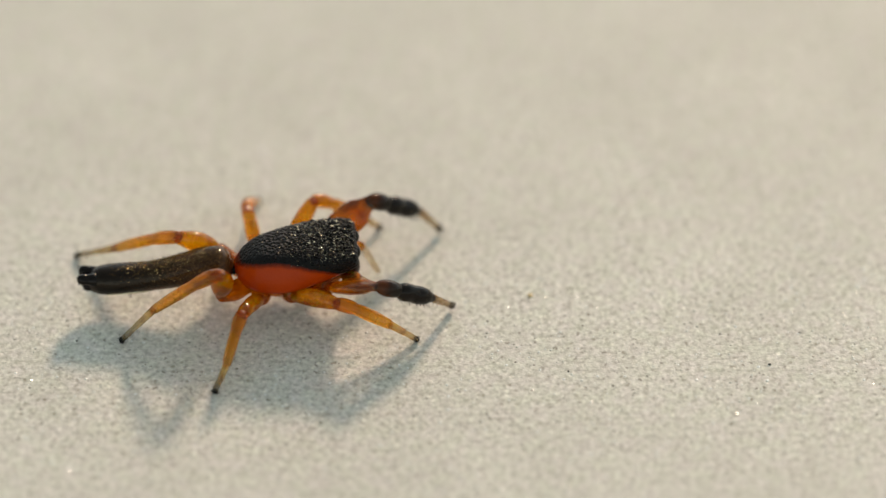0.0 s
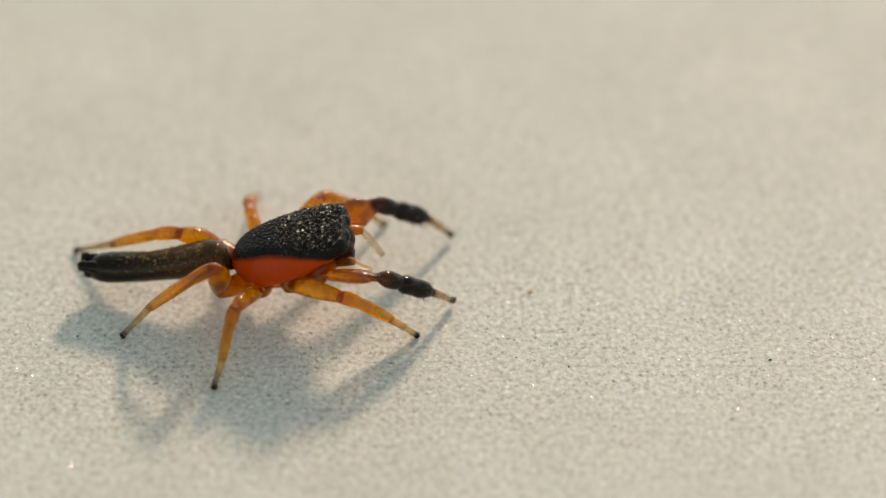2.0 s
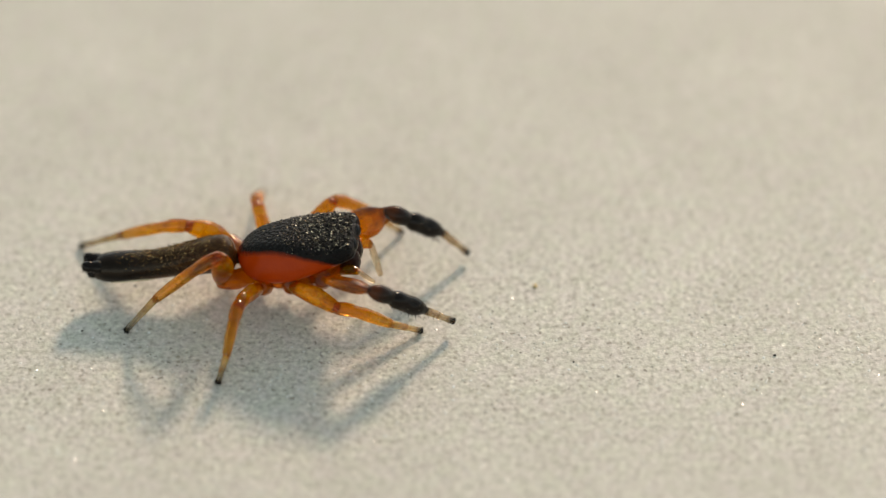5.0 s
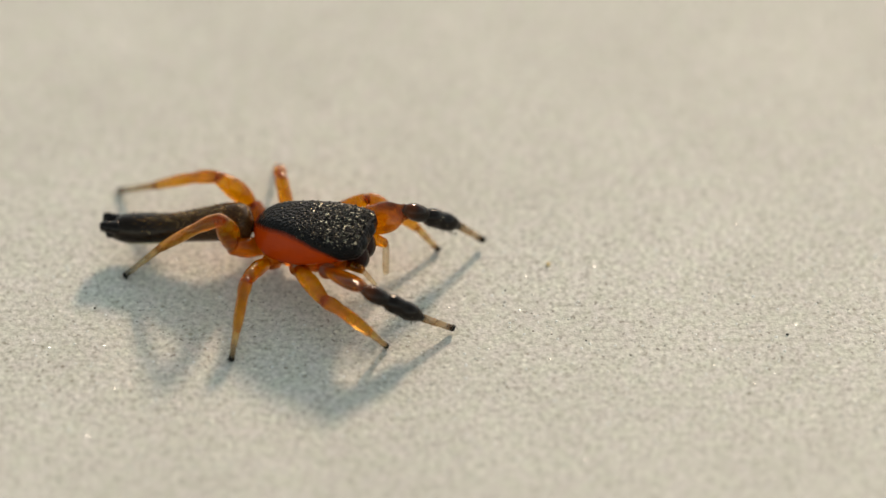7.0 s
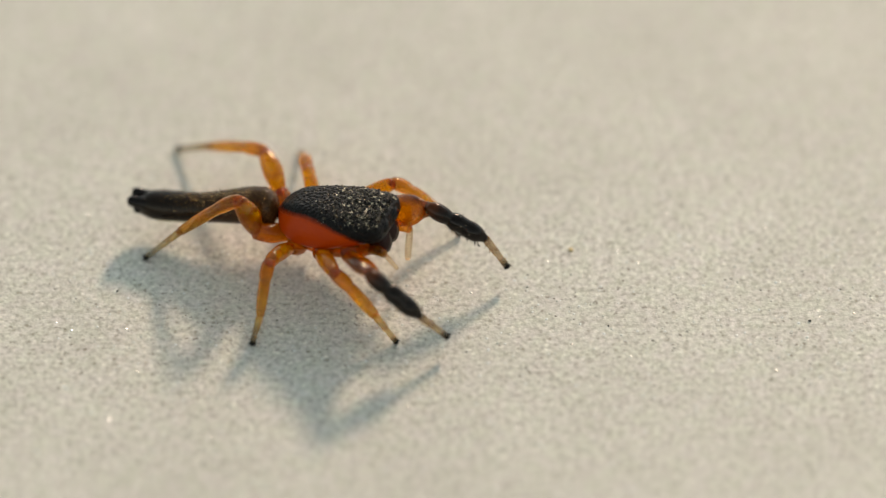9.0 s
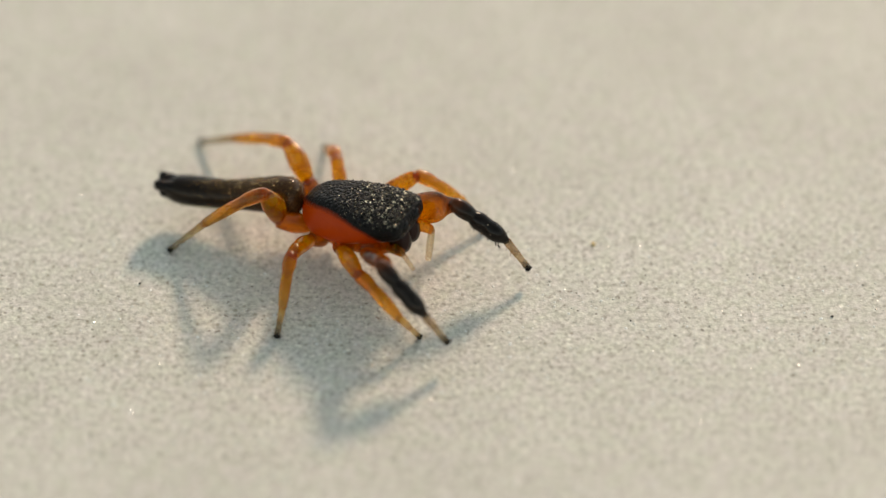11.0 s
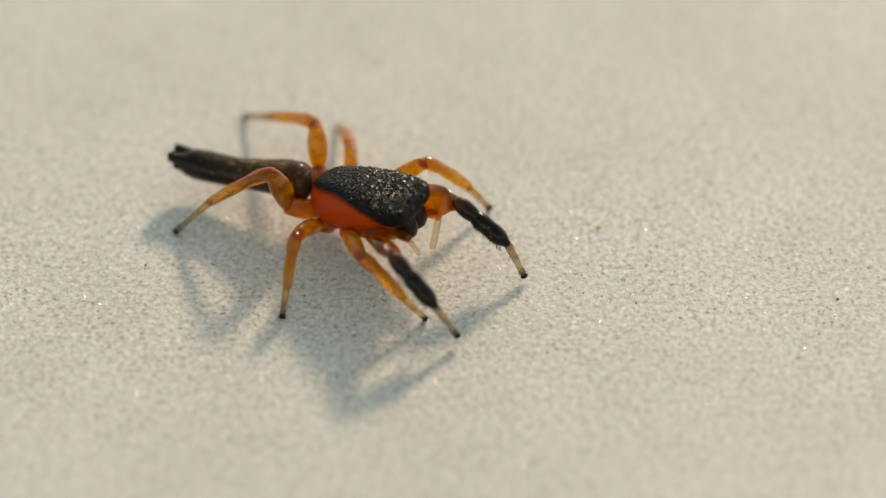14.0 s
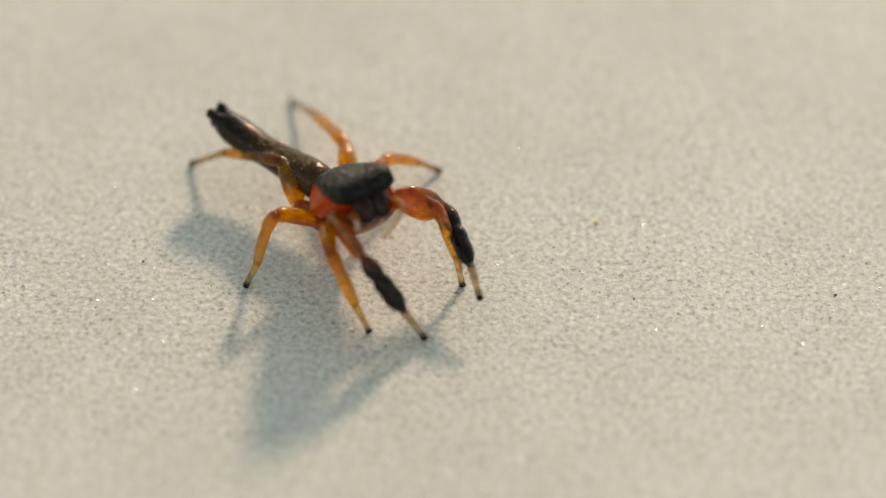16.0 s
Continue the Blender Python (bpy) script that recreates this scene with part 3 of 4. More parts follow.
def build_leg(number, s):
    """One leg in its own space: femur along +x from the hip, then kneecap and shin, then foot with its dark tip."""
    fem, shin, foot = LENGTH[number]
    t0, t1, t2, t3, t4, t5, t6, t7 = THICK[number]
    first = number == 1
    amber_mat = AMBER_FORE[s] if first else AMBER
    rng = random.Random(number * 7 + s)
    # femora are taller than wide; those of the forelegs are flat blades that lean outwards
    flat = 0.48 if first else 0.86
    rings = [(x * fem, 0, -0.1 * w if first else 4.5 * math.sin(math.pi * min(max(x, 0), 1)), w * flat if w > t2 else w * (0.4 + 0.6 * flat), w) for x, w in
             ((-0.04, t0 * 0.6), (0.05, t0), (0.25, t1 * 0.86), (0.5, t1), (0.7, t1 * 0.92), (0.86, t2 * 1.2), (0.97, t2 * 0.96), (1.03, t2 * 0.62))]
    bm = loft(smooth_rings(rings, 4), 24)
    glints(bm, rings, 40, rng, 0.8, 0.62)
    if first:
        bmesh.ops.rotate(bm, verts=bm.verts, cent=(0, 0, 0), matrix=Matrix.Rotation(radians(-45 * s), 3, "X"))
    leg = part("leg", bm, amber_mat, spider, ("black-shinned foreleg" if first else "slender amber leg") + " with a dark-tipped foot", second=GLINT_PALE)
    cut = 0.34
    if first:
        knee = ((-0.07, t3 * 0.62), (0.0, t3 * 0.95), (0.1, t3 * 1.18), (0.22, t3 * 1.16), (cut - 0.03, t3 * 1.0), (cut + 0.03, t3 * 0.82))
        bm = loft(smooth_rings([(x * shin, 0, 0, w * 0.92, w) for x, w in knee], 4), 22)
        made = [part("patella", bm, PATELLA, leg, "glossy black kneecap")]
        tube = ((cut - 0.03, t3 * 0.84), (cut + 0.015, t3 * 1.04), (cut + 0.12, t4 * 1.04), (0.6, t4 * 0.98), (0.74, t4 * 1.03), (0.85, t4 * 0.9), (0.95, t5 * 1.05), (1.02, t5 * 0.6))
        bm = loft(smooth_rings([(x * shin, 0, 0, w * 0.9, w) for x, w in tube], 4), 22)
        # added flakes stand in for the broken white highlights on the shin
        glints(bm, [(x * shin, 0, 0, w * 0.9, w) for x, w in tube], 70, rng, 0.9, 0.75)
        for _ in range(240):
            x = rng.uniform(cut + 0.04, 0.97)
            a = rng.gauss(-math.pi / 2, 0.7) if rng.random() < 0.7 else rng.uniform(0, 6.28)
            r = t4 * 0.88
            hair(bm, (x * shin, r * math.cos(a), r * math.sin(a)), (0.7, math.cos(a), math.sin(a)), rng.uniform(3, 7.5), 0.4)
        for k in range(4):
            for q in (1, -1):
                hair(bm, (shin * (cut + 0.12 + 0.14 * k), q * 5, -t4 * 0.85), (0.8, q * 0.5, -0.9), 12, 1.0)
        made.append(part("shin", bm, TIBIA_DARK, leg, "swollen glossy black shin fringed with hairs", second=SCALE))
    else:
        # kneecap and shin in one, with a slight waist between
        tube = ((-0.05, t3 * 0.62), (0.01, t3 * 0.95), (0.14, t3 * 1.06), (0.26, t3), (cut, t3 * 0.86), (cut + 0.14, t4), (0.7, t4 * 0.97), (0.88, t4 * 0.83), (0.97, t5), (1.03, t5 * 0.64))
        rings = [(x * shin, 0, 5 * math.sin(math.pi * min(max(x, 0), 1) ** 0.7), w, w) for x, w in tube]
        bm = loft(smooth_rings(rings, 4), 20)
        glints(bm, rings, 40, rng, 0.8, 0.62)
        for _ in range(40):
            x, a = rng.uniform(0.05, 0.98), rng.uniform(0, 6.28)
            r = float(np.interp(x, [q[0] for q in tube], [q[1] for q in tube])) * 0.96
            hair(bm, (x * shin, r * math.cos(a), r * math.sin(a)), (1.2, math.cos(a), math.sin(a)), rng.uniform(3.5, 7), 0.45)
        made = [part("shin", bm, SHIN[number], leg, second=GLINT_PALE)]
    rings = [(x * foot, 0, 0, w, w) for x, w in ((-0.06, t6 * 0.7), (0.03, t6), (0.25, t6 * 0.92), (0.5, t6 * 0.86), (0.56, t7), (0.75, t7 * 1.05), (0.93, t7 * 1.05), (1.0, t7 * 0.6))]
    bm = loft(smooth_rings(rings, 3), 16)
    for _ in range(40):
        x, a = rng.uniform(0.05, 0.97), rng.uniform(0, 6.28)
        hair(bm, (x * foot, t7 * math.cos(a), t7 * math.sin(a)), (0.9, math.cos(a), math.sin(a)), rng.uniform(4, 8), 0.55)
    if first:
        for k in range(2):
            for q in (1, -1):
                hair(bm, (foot * (0.12 + 0.2 * k), q * 3, -t6 * 0.7), (0.9, q * 0.4, -0.7), 10, 1.0)
    made.append(part("foot", bm, FOOT[number], leg, "pale foot with a dark tip" if first else ""))
    # a tuft of short dark hairs round two small claws
    bm = bmesh.new()
    ball(bm, (foot * 0.985, 0, -0.5), (5.5, t7 * 1.0, t7 * 1.05), 12, 8)
    for _ in range(36):
        a = rng.uniform(0, 6.28)
        hair(bm, (foot * rng.uniform(0.93, 1.0), 0.8 * t7 * math.cos(a), 0.8 * t7 * math.sin(a)), (1.1, 0.8 * math.cos(a), 0.8 * math.sin(a)), rng.uniform(4, 7), 0.7)
    made.append(part("claw_tuft", bm, BLACK, leg, "black claw tuft"))
    return (leg, *made)


SHIN = {i: band_material("amber shin", ((0.0, (0.44, 0.095, 0.0)), (0.07, (0.64, 0.165, 0.0)), (0.28, (0.74, 0.23, 0.0)), (0.35, (0.60, 0.165, 0.0)), (0.42, (0.82, 0.29, 0.0)), (0.6, (0.90, 0.36, 0.0)), (1.0, c)), 0.14, 10.0, 0.8, LENGTH[i][1])
        for i, c in ((2, (0.80, 0.42, 0.03)), (3, (0.68, 0.32, 0.03)), (4, (0.46, 0.24, 0.03)))}
PATELLA = band_material("brown to black kneecap", ((0.0, (0.07, 0.020, 0.006)), (0.1, (0.022, 0.009, 0.005)), (0.25, (0.006, 0.004, 0.003))), 0.09, 6.0, 0.0, LENGTH[1][1])


def scale_material(name, stops):
    """Small metallic scales or highlight flakes, some dark and some pale, each of one tone."""
    m, n, l, p = material(name)
    g = n.new("ShaderNodeNewGeometry")
    l.new(ramp(n, l, g.outputs["Random Per Island"], stops), p.inputs["Base Color"])
    p.inputs["Metallic"].default_value = 0.9
    p.inputs["Roughness"].default_value = 0.24
    return m


SCALE = scale_material("glinting dark scale", ((0.0, (0.006, 0.005, 0.004)), (0.73, (0.010, 0.009, 0.007)), (0.82, (0.25, 0.20, 0.13)), (1.0, (0.88, 0.78, 0.60))))
# pale metal of the flakes that imitate highlights on the amber legs
GLINT_PALE = scale_material("pale highlight flake", ((0.0, (0.20, 0.12, 0.04)), (0.6, (0.45, 0.33, 0.16)), (1.0, (0.80, 0.72, 0.55))))
SCALE_BRONZE = scale_material("glinting bronze scale", ((0.0, (0.03, 0.016, 0.005)), (0.3, (0.10, 0.055, 0.018)), (0.55, (0.48, 0.28, 0.10)), (1.0, (0.95, 0.70, 0.34))))
HAIR_BRONZE = dark_cuticle("bronze hair", (0.05, 0.028, 0.010), (0.30, 0.19, 0.08), 9.0, 0.25, 0.85)
foot_material(1, ((0.0, (0.20, 0.11, 0.06)), (0.25, (0.50, 0.37, 0.23)), (0.7, (0.50, 0.39, 0.26)), (0.88, (0.05, 0.035, 0.025))), LENGTH[1][2])
foot_material(2, ((0.0, (0.82, 0.52, 0.10)), (0.5, (0.78, 0.58, 0.26)), (0.85, (0.50, 0.36, 0.18)), (0.97, (0.03, 0.022, 0.018))), LENGTH[2][2])
foot_material(3, ((0.0, (0.80, 0.48, 0.09)), (0.4, (0.62, 0.42, 0.16)), (0.7, (0.30, 0.22, 0.13)), (0.95, (0.03, 0.022, 0.018))), LENGTH[3][2])
foot_material(4, ((0.0, (0.52, 0.32, 0.08)), (0.4, (0.48, 0.38, 0.20)), (0.75, (0.30, 0.26, 0.20)), (0.97, (0.03, 0.025, 0.022))), LENGTH[4][2])

palp_tip = build_body()
abdomen = build_abdomen()
LEGS = {name: build_leg(int(name[1]), 1 if name[0] == "L" else -1) for name in ("R1", "R2", "R3", "R4", "L1", "L2", "L3", "L4")}

speck(154, -83, 5.2, 0.35, (0.40, 0.31, 0.16), "brown crumb of dirt on the pale surface", 4)
speck(578, -205, 2.8, 0.7, (0.08, 0.075, 0.065), "tiny black crumb on the pale surface", 9)
speck(79, -128, 1.7, 0.6, (0.09, 0.08, 0.07), "tiny dark crumb on the pale surface", 17)
speck(222, -217, 1.7, 0.8, (0.05, 0.045, 0.04), "tiny black crumb on the pale surface", 21)
speck(-648, -163, 2.2, 0.7, (0.07, 0.06, 0.05), "tiny dark crumb on the pale surface", 23)
speck(-553, -83, 2.3, 0.7, (0.08, 0.07, 0.06), "tiny dark crumb on the pale surface", 27)


# ---------------------------------------------------------------- how it moves
def eased(rows, t):
    """Rows of (time, numbers...) read at t, smoothly and without overshoot."""
    times = [r[0] for r in rows]
    v = np.array([r[1:] for r in rows], float)
    if t <= times[0]:
        return v[0]
    if t >= times[-1]:
        return v[-1]
    i = max(k for k in range(len(times)) if times[k] <= t)
    i = min(i, len(times) - 2)
    h = times[i + 1] - times[i]
    step = (v[i + 1] - v[i]) / h

    def slope(k):
        if k == 0 or k == len(times) - 1:
            return step * 0
        a = (v[k] - v[k - 1]) / (times[k] - times[k - 1])
        b = (v[k + 1] - v[k]) / (times[k + 1] - times[k])
        return np.where(a * b > 0, 2 * a * b / np.where(np.abs(a + b) < 1e-9, 1, a + b), 0)

    s = (t - times[i]) / h
    m0, m1 = slope(i) * h, slope(i + 1) * h
    return (2 * s ** 3 - 3 * s ** 2 + 1) * v[i] + (s ** 3 - 2 * s ** 2 + s) * m0 + (3 * s ** 2 - 2 * s ** 3) * v[i + 1] + (s ** 3 - s ** 2) * m1


def body_pose(row):
    """From x, y, z in units and yaw, nose-up pitch and roll in degrees."""
    x, y, z, yaw, pitch, roll = row
    return Matrix.Translation(Vector((x, y, z)) * U) @ Matrix.Rotation(radians(yaw), 4, "Z") @ Matrix.Rotation(radians(-pitch), 4, "Y") @ Matrix.Rotation(radians(roll), 4, "X")


def reach(hip, knee, ankle, tip, lengths):
    """Settle knee and ankle so that all three lengths hold between hip and tip."""
    a, b, c = [q * U for q in lengths]
    for _ in range(14):
        ankle = tip + (ankle - tip).normalized() * c
        knee = ankle + (knee - ankle).normalized() * b
        knee = hip + (knee - hip).normalized() * a
        ankle = knee + (ankle - knee).normalized() * b
    return knee, ankle, ankle + (tip - ankle).normalized() * c


def bone(start, end, hinge):
    x = (end - start).normalized()
    z = x.cross(hinge).normalized()
    y = z.cross(x)
    return Matrix.Translation(start) @ Matrix((x, y, z)).transposed().to_4x4()


# the body: time; x, y, z; yaw, pitch, roll
BODY_ROWS = (
    (0, -358, -126, 86, 4.9, 3.2, 2.1),
    (1.5, -363, -132, 92, 1.8, 13.9, 1.2),
    (3, -361, -134, 98, -4.0, 16.9, 1.9),
    (5.5, -360, -118, 83, -6.6, 8.0, -4.5),
    (6.5, -354, -112, 90, -10.9, 2.8, 0.7),
    (7, -354, -103, 85, -20.3, 5.0, 0.7),
    (7.5, -353, -109, 89, -20.9, 5.3, -0.9),
    (8.5, -353, -113, 90, -21.1, 7.1, -2.1),
    (9, -350, -115, 93, -22.3, 8.1, -0.9),
    (9.7, -347, -104, 89, -27.7, 6.9, 0.3),
    (12, -345, -108, 89, -28.0, 7.7, -0.6),
    (13, -342, -115, 96, -31.1, 10.0, 0.2),
    (14, -341, -110, 84, -29.3, 8.6, -1.0),
    (14.5, -330, -99, 89, -44, 13, -1.8),
    (15, -325, -109, 83, -47, 21, -1.6),
    (15.5, -325, -115, 80, -49, 28, -1.3),
    (16, -315, -129, 83, -60, 37, 1.0),
)
# the abdomen against the body: time; sideways swing, tail-up lift
TAIL_ROWS = (
    (0, -3.0, -4.0),
    (1.5, -7.0, -6.5),
    (3, 0.5, -7.5),
    (5.5, 9.5, -3.0),
    (6.5, 17.0, -4.5),
    (7, 15.5, -5.0),
    (7.5, 9.0, -6.0),
    (8.5, 9.0, -6.0),
    (9, 11.0, -6.0),
    (9.7, 15.0, -4.5),
    (12, 14.5, -4.5),
    (13, 15.5, -5.5),
    (14, 9.5, -3.5),
    (14.5, 25.5, -3.5),
    (15, 22.5, -0.5),
    (15.5, 15.0, 1.5),
    (16, 21.5, 7.0),
)
# the hanging palp tip: time; bend inwards, bend forwards
PALP_ROWS = (
    (0, 0, 30), (2, 0, 28), (3, 0, 12), (5.5, 0, 15), (7, 0, 6), (9.5, 0, 0), (13, 0, 0), (14, -10, 0), (14.5, -28, 0), (15, -42, 0), (16, -42, 0),
)
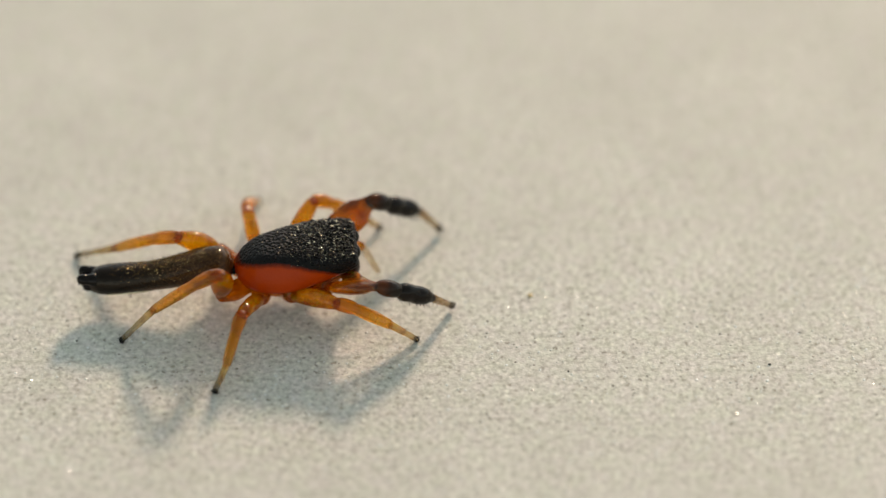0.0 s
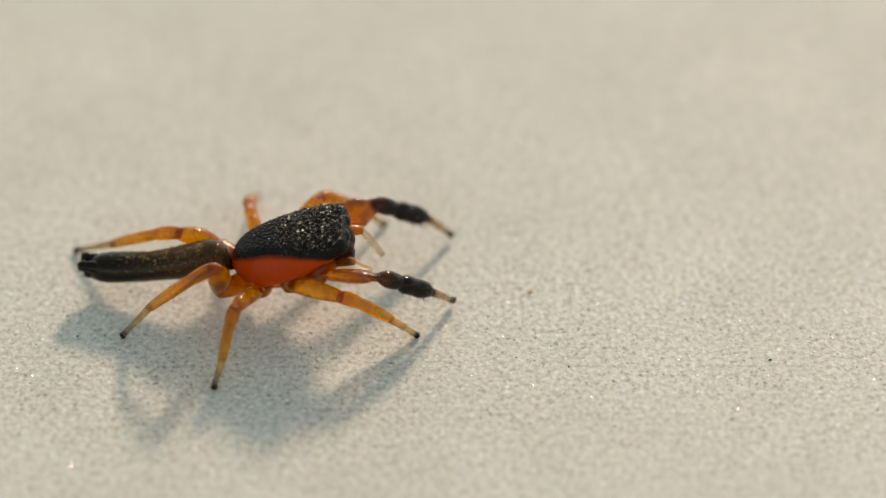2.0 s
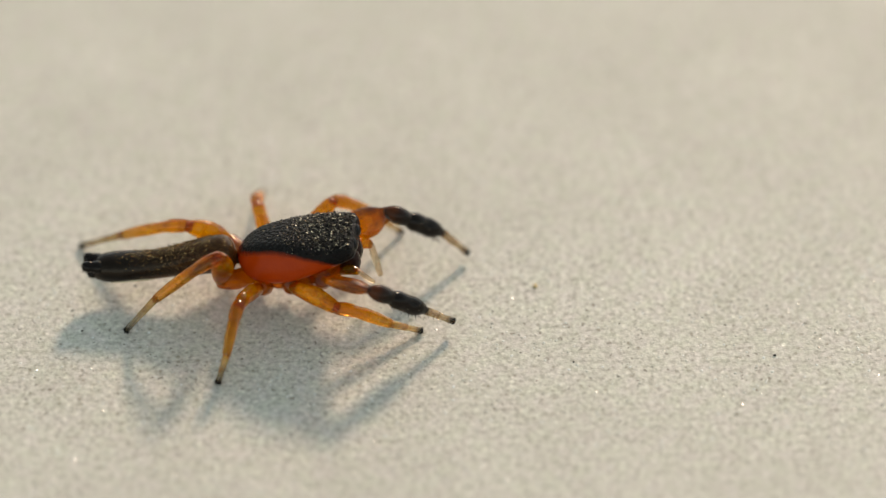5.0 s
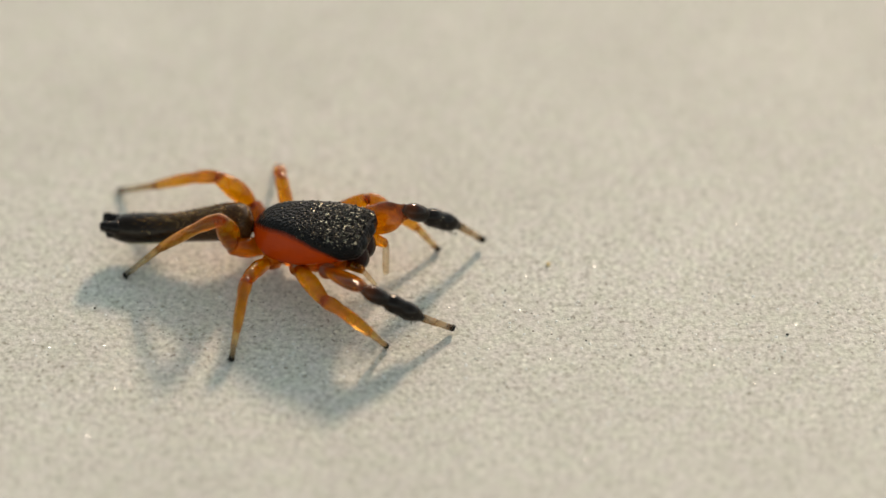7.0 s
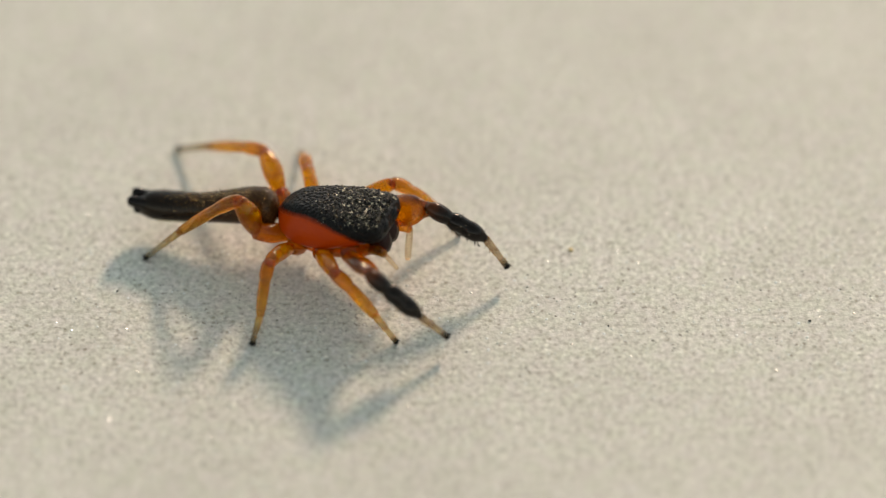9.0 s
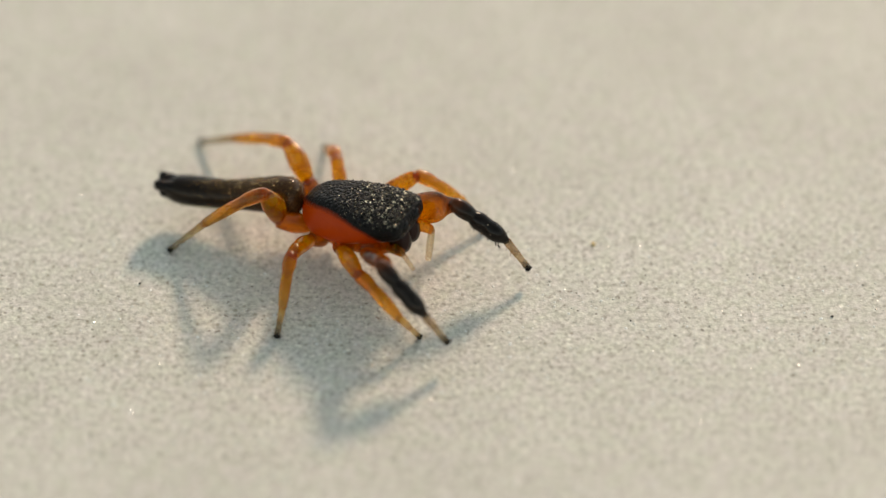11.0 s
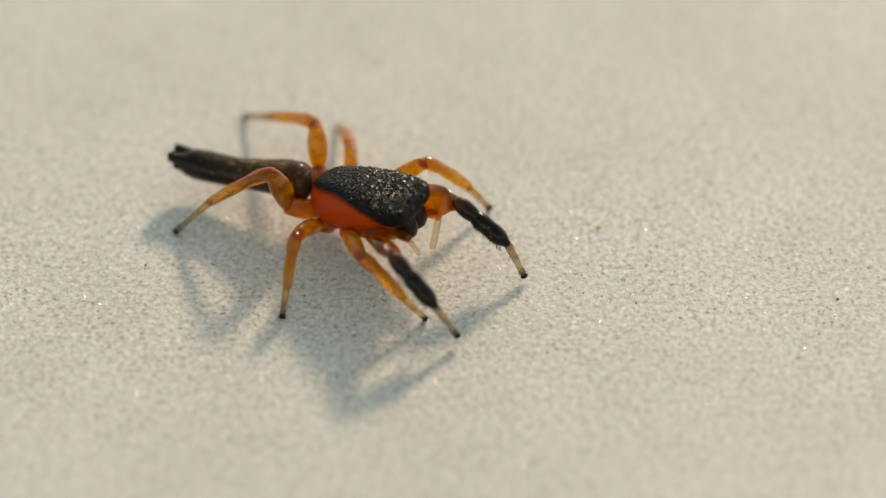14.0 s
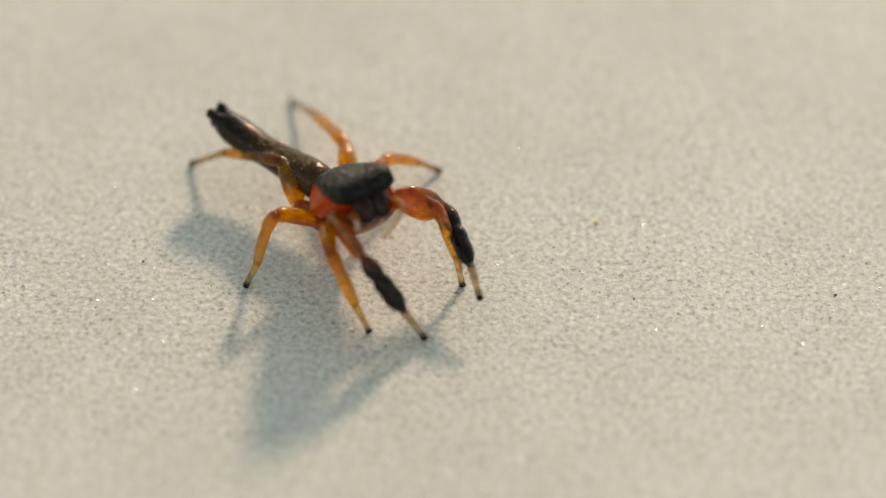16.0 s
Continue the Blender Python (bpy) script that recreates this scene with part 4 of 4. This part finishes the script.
# each leg's knee, ankle and tip over the ground
LEG_ROWS = {
    "R1": (
        (0, -108, -209, 117, -17, -178, 57, 16, -150, 10),
        (1.5, -104, -205, 126, -18, -176, 59, 17, -150, 12),
        (3, -107, -212, 121, -20, -180, 57, 17, -154, 12),
        (5.5, -136, -261, 125, -43, -250, 62, 6, -239, 22),
        (6.5, -150, -281, 110, -51, -272, 56, 0, -263, 18),
        (7, -160, -288, 109, -66, -290, 46, -14, -280, 10),
        (7.5, -175, -304, 126, -80, -322, 67, -31, -325, 26),
        (8.5, -185, -312, 137, -94, -343, 76, -53, -345, 28),
        (9, -191, -320, 142, -107, -348, 71, -61, -354, 28),
        (9.7, -197, -317, 136, -116, -358, 69, -72, -373, 25),
        (12, -218, -320, 155, -145, -378, 92, -109, -396, 43),
        (13, -205, -336, 152, -132, -374, 74, -93, -391, 27),
        (14, -200, -329, 136, -127, -378, 65, -90, -399, 17),
        (14.5, -209, -338, 134, -134, -375, 58, -93, -394, 12),
        (15, -200, -340, 139, -130, -371, 56, -90, -388, 8),
        (15.5, -209, -343, 147, -148, -376, 58, -111, -394, 8),
        (16, -241, -361, 148, -179, -388, 58, -142, -406, 8),
    ),
    "R2": (
        (0, -183, -222, 89, -90, -228, 42, -45, -228, 6),
        (1.5, -178, -225, 100, -90, -225, 43, -46, -229, 6),
        (3, -177, -233, 97, -88, -236, 44, -44, -230, 6),
        (5.5, -196, -247, 70, -101, -240, 28, -48, -230, 6),
        (6.5, -203, -251, 52, -107, -242, 14, -50, -230, 6),
        (7, -235, -271, 68, -154, -335, 55, -128, -319, 6),
        (7.5, -254, -279, 105, -183, -325, 46, -147, -346, 6),
        (8.5, -254, -284, 110, -183, -324, 46, -148, -346, 6),
        (9, -254, -288, 113, -184, -323, 45, -149, -346, 6),
        (9.7, -247, -283, 90, -180, -353, 54, -148, -351, 6),
        (12, -257, -291, 97, -182, -344, 50, -145, -349, 6),
        (13, -255, -299, 111, -182, -340, 50, -146, -346, 6),
        (14, -257, -293, 100, -182, -345, 51, -146, -349, 6),
        (14.5, -271, -299, 93, -190, -343, 44, -148, -349, 6),
        (15, -266, -307, 110, -191, -336, 44, -149, -348, 6),
        (15.5, -265, -311, 116, -192, -333, 44, -150, -349, 6),
        (16, -304, -331, 139, -260, -380, 58, -238, -389, 6),
    ),
    "R3": (
        (0, -345, -248, 90, -372, -322, 38, -392, -352, 6),
        (1.5, -357, -254, 101, -381, -323, 42, -395, -353, 6),
        (3, -355, -263, 109, -378, -329, 46, -393, -352, 6),
        (5.5, -360, -252, 94, -381, -330, 46, -395, -353, 6),
        (6.5, -364, -244, 90, -383, -321, 40, -394, -354, 6),
        (7, -368, -241, 88, -385, -321, 42, -394, -352, 6),
        (7.5, -367, -246, 97, -381, -321, 41, -392, -352, 6),
        (8.5, -368, -250, 102, -382, -322, 42, -394, -352, 6),
        (9, -368, -252, 102, -383, -322, 41, -396, -353, 6),
        (9.7, -369, -243, 95, -384, -317, 39, -394, -352, 6),
        (12, -368, -246, 99, -382, -318, 40, -391, -353, 6),
        (13, -368, -254, 107, -382, -322, 43, -393, -352, 6),
        (14, -370, -244, 99, -385, -319, 43, -392, -349, 6),
        (14.5, -383, -226, 114, -412, -290, 52, -424, -302, 6),
        (15, -402, -206, 113, -432, -268, 49, -451, -281, 6),
        (15.5, -402, -212, 117, -433, -267, 47, -453, -283, 6),
        (16, -402, -230, 124, -434, -277, 50, -454, -285, 6),
    ),
    "R4": (
        (0, -387, -208, 146, -501, -219, 69, -558, -230, 6),
        (1.5, -393, -208, 149, -508, -231, 76, -557, -229, 6),
        (3, -394, -211, 152, -507, -231, 75, -557, -231, 6),
        (5.5, -395, -188, 149, -506, -216, 72, -559, -229, 6),
        (6.5, -389, -182, 152, -501, -202, 73, -553, -205, 6),
        (7, -415, -154, 148, -525, -144, 65, -587, -152, 6),
        (7.5, -418, -162, 152, -525, -146, 66, -586, -152, 6),
        (8.5, -421, -161, 154, -527, -147, 66, -588, -151, 6),
        (9, -423, -154, 154, -529, -144, 65, -591, -150, 6),
        (9.7, -419, -150, 150, -528, -142, 65, -590, -148, 6),
        (12, -418, -151, 151, -526, -143, 65, -588, -151, 6),
        (13, -422, -143, 154, -530, -139, 68, -588, -150, 6),
        (14, -416, -140, 146, -527, -133, 64, -588, -149, 6),
        (14.5, -418, -136, 144, -537, -143, 73, -589, -148, 6),
        (15, -412, -118, 136, -529, -121, 62, -589, -144, 6),
        (15.5, -393, -87, 122, -506, -36, 61, -568, -14, 6),
        (16, -396, -86, 109, -505, -16, 61, -565, 10, 6),
    ),
    "L1": (
        (0, -125, -7, 128, -42, 33, 62, -5, 39, 10),
        (1.5, -119, -17, 124, -30, 16, 61, 10, 27, 12),
        (3, -109, -40, 130, -19, -27, 63, 21, -27, 12),
        (5.5, -101, -67, 125, -9, -51, 62, 36, -54, 16),
        (6.5, -94, -87, 126, -6, -65, 58, 38, -67, 12),
        (7, -91, -109, 127, -4, -81, 61, 38, -69, 14),
        (7.5, -94, -123, 136, 0, -104, 76, 46, -109, 32),
        (8.5, -93, -126, 140, 3, -134, 80, 50, -142, 38),
        (9, -91, -153, 137, 3, -167, 78, 41, -187, 30),
        (9.7, -87, -152, 129, 2, -166, 60, 43, -183, 14),
        (12, -90, -163, 138, -1, -200, 79, 34, -225, 32),
        (13, -89, -193, 135, -5, -228, 68, 25, -255, 18),
        (14, -92, -187, 126, -6, -223, 62, 23, -250, 12),
        (14.5, -92, -213, 144, -13, -231, 66, 20, -251, 14),
        (15, -89, -224, 153, -15, -241, 69, 20, -258, 18),
        (15.5, -94, -231, 166, -20, -281, 97, 11, -306, 48),
        (16, -107, -198, 109, -66, -301, 82, -48, -358, 58),
    ),
    "L2": (
        (0, -226, 9, 112, -147, 34, 50, -112, 48, 6),
        (1.5, -223, 8, 116, -146, 34, 51, -112, 48, 6),
        (3, -200, -8, 115, -122, 22, 50, -86, 36, 6),
        (5.5, -201, -18, 112, -120, 1, 49, -83, 12, 6),
        (6.5, -191, -25, 119, -116, 0, 51, -83, 14, 6),
        (7, -163, -59, 106, -77, -75, 50, -41, -85, 6),
        (7.5, -161, -74, 111, -76, -78, 53, -42, -86, 6),
        (8.5, -163, -63, 108, -79, -69, 48, -42, -86, 6),
        (9, -159, -67, 114, -81, -66, 46, -43, -85, 6),
        (9.7, -158, -63, 112, -75, -65, 49, -41, -85, 6),
        (12, -159, -56, 106, -74, -66, 47, -39, -87, 6),
        (13, -161, -52, 100, -73, -76, 51, -39, -87, 6),
        (14, -154, -81, 118, -74, -77, 53, -40, -79, 6),
        (14.5, -146, -102, 130, -77, -87, 53, -43, -86, 6),
        (15, -132, -163, 127, -62, -198, 59, -40, -196, 6),
        (15.5, -129, -165, 128, -62, -204, 59, -41, -202, 6),
        (16, -133, -215, 142, -90, -264, 60, -80, -276, 5),
    ),
    "L3": (
        (0, -344, 8, 96, -335, 80, 36, -330, 118, 6),
        (1.5, -343, 5, 95, -337, 79, 36, -334, 117, 6),
        (3, -337, 1, 94, -334, 76, 37, -332, 114, 6),
        (5.5, -335, 1, 92, -334, 76, 34, -334, 115, 6),
        (6.5, -331, 8, 98, -332, 80, 37, -331, 117, 6),
        (7, -318, 8, 99, -325, 80, 38, -329, 116, 6),
        (7.5, -310, 5, 96, -321, 77, 37, -327, 114, 6),
        (8.5, -311, 2, 91, -322, 78, 36, -329, 115, 6),
        (9, -312, 1, 89, -324, 78, 36, -330, 116, 6),
        (9.7, -302, 5, 93, -317, 79, 36, -326, 116, 6),
        (12, -300, 0, 92, -316, 74, 36, -326, 111, 6),
        (13, -297, -5, 84, -316, 74, 35, -327, 112, 6),
        (14, -286, 1, 80, -303, 82, 35, -313, 120, 6),
        (14.5, -244, -6, 73, -172, 17, 17, -127, 4, 6),
        (15, -235, -28, 95, -168, -2, 33, -128, 2, 6),
        (15.5, -235, -35, 93, -167, -4, 34, -127, 0, 6),
        (16, -224, -58, 92, -165, -7, 37, -126, 3, 6),
    ),
    "L4": (
        (0, -462, -86, 115, -576, -46, 48, -647, -22, 6),
        (1.5, -464, -81, 112, -582, -47, 49, -651, -20, 6),
        (3, -460, -85, 108, -580, -50, 49, -648, -21, 6),
        (5.5, -453, -68, 103, -576, -38, 48, -649, -23, 6),
        (6.5, -450, -67, 103, -575, -39, 49, -646, -20, 6),
        (7, -427, -15, 114, -543, 26, 51, -608, 58, 6),
        (7.5, -390, 12, 118, -492, 79, 53, -547, 124, 6),
        (8.5, -388, 10, 114, -490, 80, 52, -548, 123, 6),
        (9, -387, 11, 111, -489, 83, 52, -550, 122, 6),
        (9.7, -389, 13, 115, -489, 85, 52, -551, 122, 6),
        (12, -383, 13, 111, -483, 86, 50, -547, 123, 6),
        (13, -374, 11, 109, -469, 92, 49, -526, 139, 6),
        (14, -347, 7, 124, -433, 92, 56, -482, 141, 6),
        (14.5, -339, 19, 114, -431, 98, 48, -487, 147, 6),
        (15, -338, 7, 98, -434, 94, 49, -486, 147, 6),
        (15.5, -329, 4, 86, -425, 96, 45, -483, 146, 6),
        (16, -289, -10, 85, -352, 106, 44, -394, 172, 6),
    ),
}


def motions():
    times = [k / 10 for k in range(161)]
    poses = {t: body_pose(eased(BODY_ROWS, t)) for t in times}
    walk(spider, [(t, poses[t]) for t in times])
    rows = []
    for t in times:
        swing, lift = eased(TAIL_ROWS, t)
        yaw = eased(BODY_ROWS, t)[3]
        turn = Matrix.Rotation(radians(yaw + swing + 180), 4, "Z") @ Matrix.Rotation(radians(-lift), 4, "Y")
        base = poses[t] @ (Vector(PEDICEL) * U)
        rows.append((t, poses[t].inverted() @ (Matrix.Translation(base) @ turn)))
    walk(abdomen, rows)
    elbow = Vector(PALP_ELBOW) * U
    rows = []
    for t in times:
        inwards, ahead = eased(PALP_ROWS, t)
        rows.append((t, Matrix.Translation(elbow) @ Matrix.Rotation(radians(inwards), 4, "X") @ Matrix.Rotation(radians(-ahead), 4, "Y") @ Matrix.Translation(-elbow)))
    walk(palp_tip, rows)
    for name, parts in LEGS.items():
        n, s = int(name[1]), (1 if name[0] == "L" else -1)
        x, y, z = HIP[n]
        hip = Vector((x, y * s, z)) * U
        table = LEG_ROWS[name]
        made = [[] for _ in parts]
        for t in times:
            v = eased(table, t) * U
            inv = poses[t].inverted()
            knee, ankle, tip = reach(hip, *[inv @ Vector(v[k:k + 3]) for k in (0, 3, 6)], LENGTH[n])
            hinge = Vector((0, 0, 1)).cross(tip - hip).normalized()
            fem, shin, foot = bone(hip, knee, hinge), bone(knee, ankle, hinge), bone(ankle, tip, hinge)
            to_leg = fem.inverted()
            made[0].append((t, fem))
            shins = len(parts) - 3
            for k, m in enumerate([shin] * shins + [foot, foot], 1):
                made[k].append((t, to_leg @ m))
        for ob, r in zip(parts, made):
            walk(ob, r)


motions()
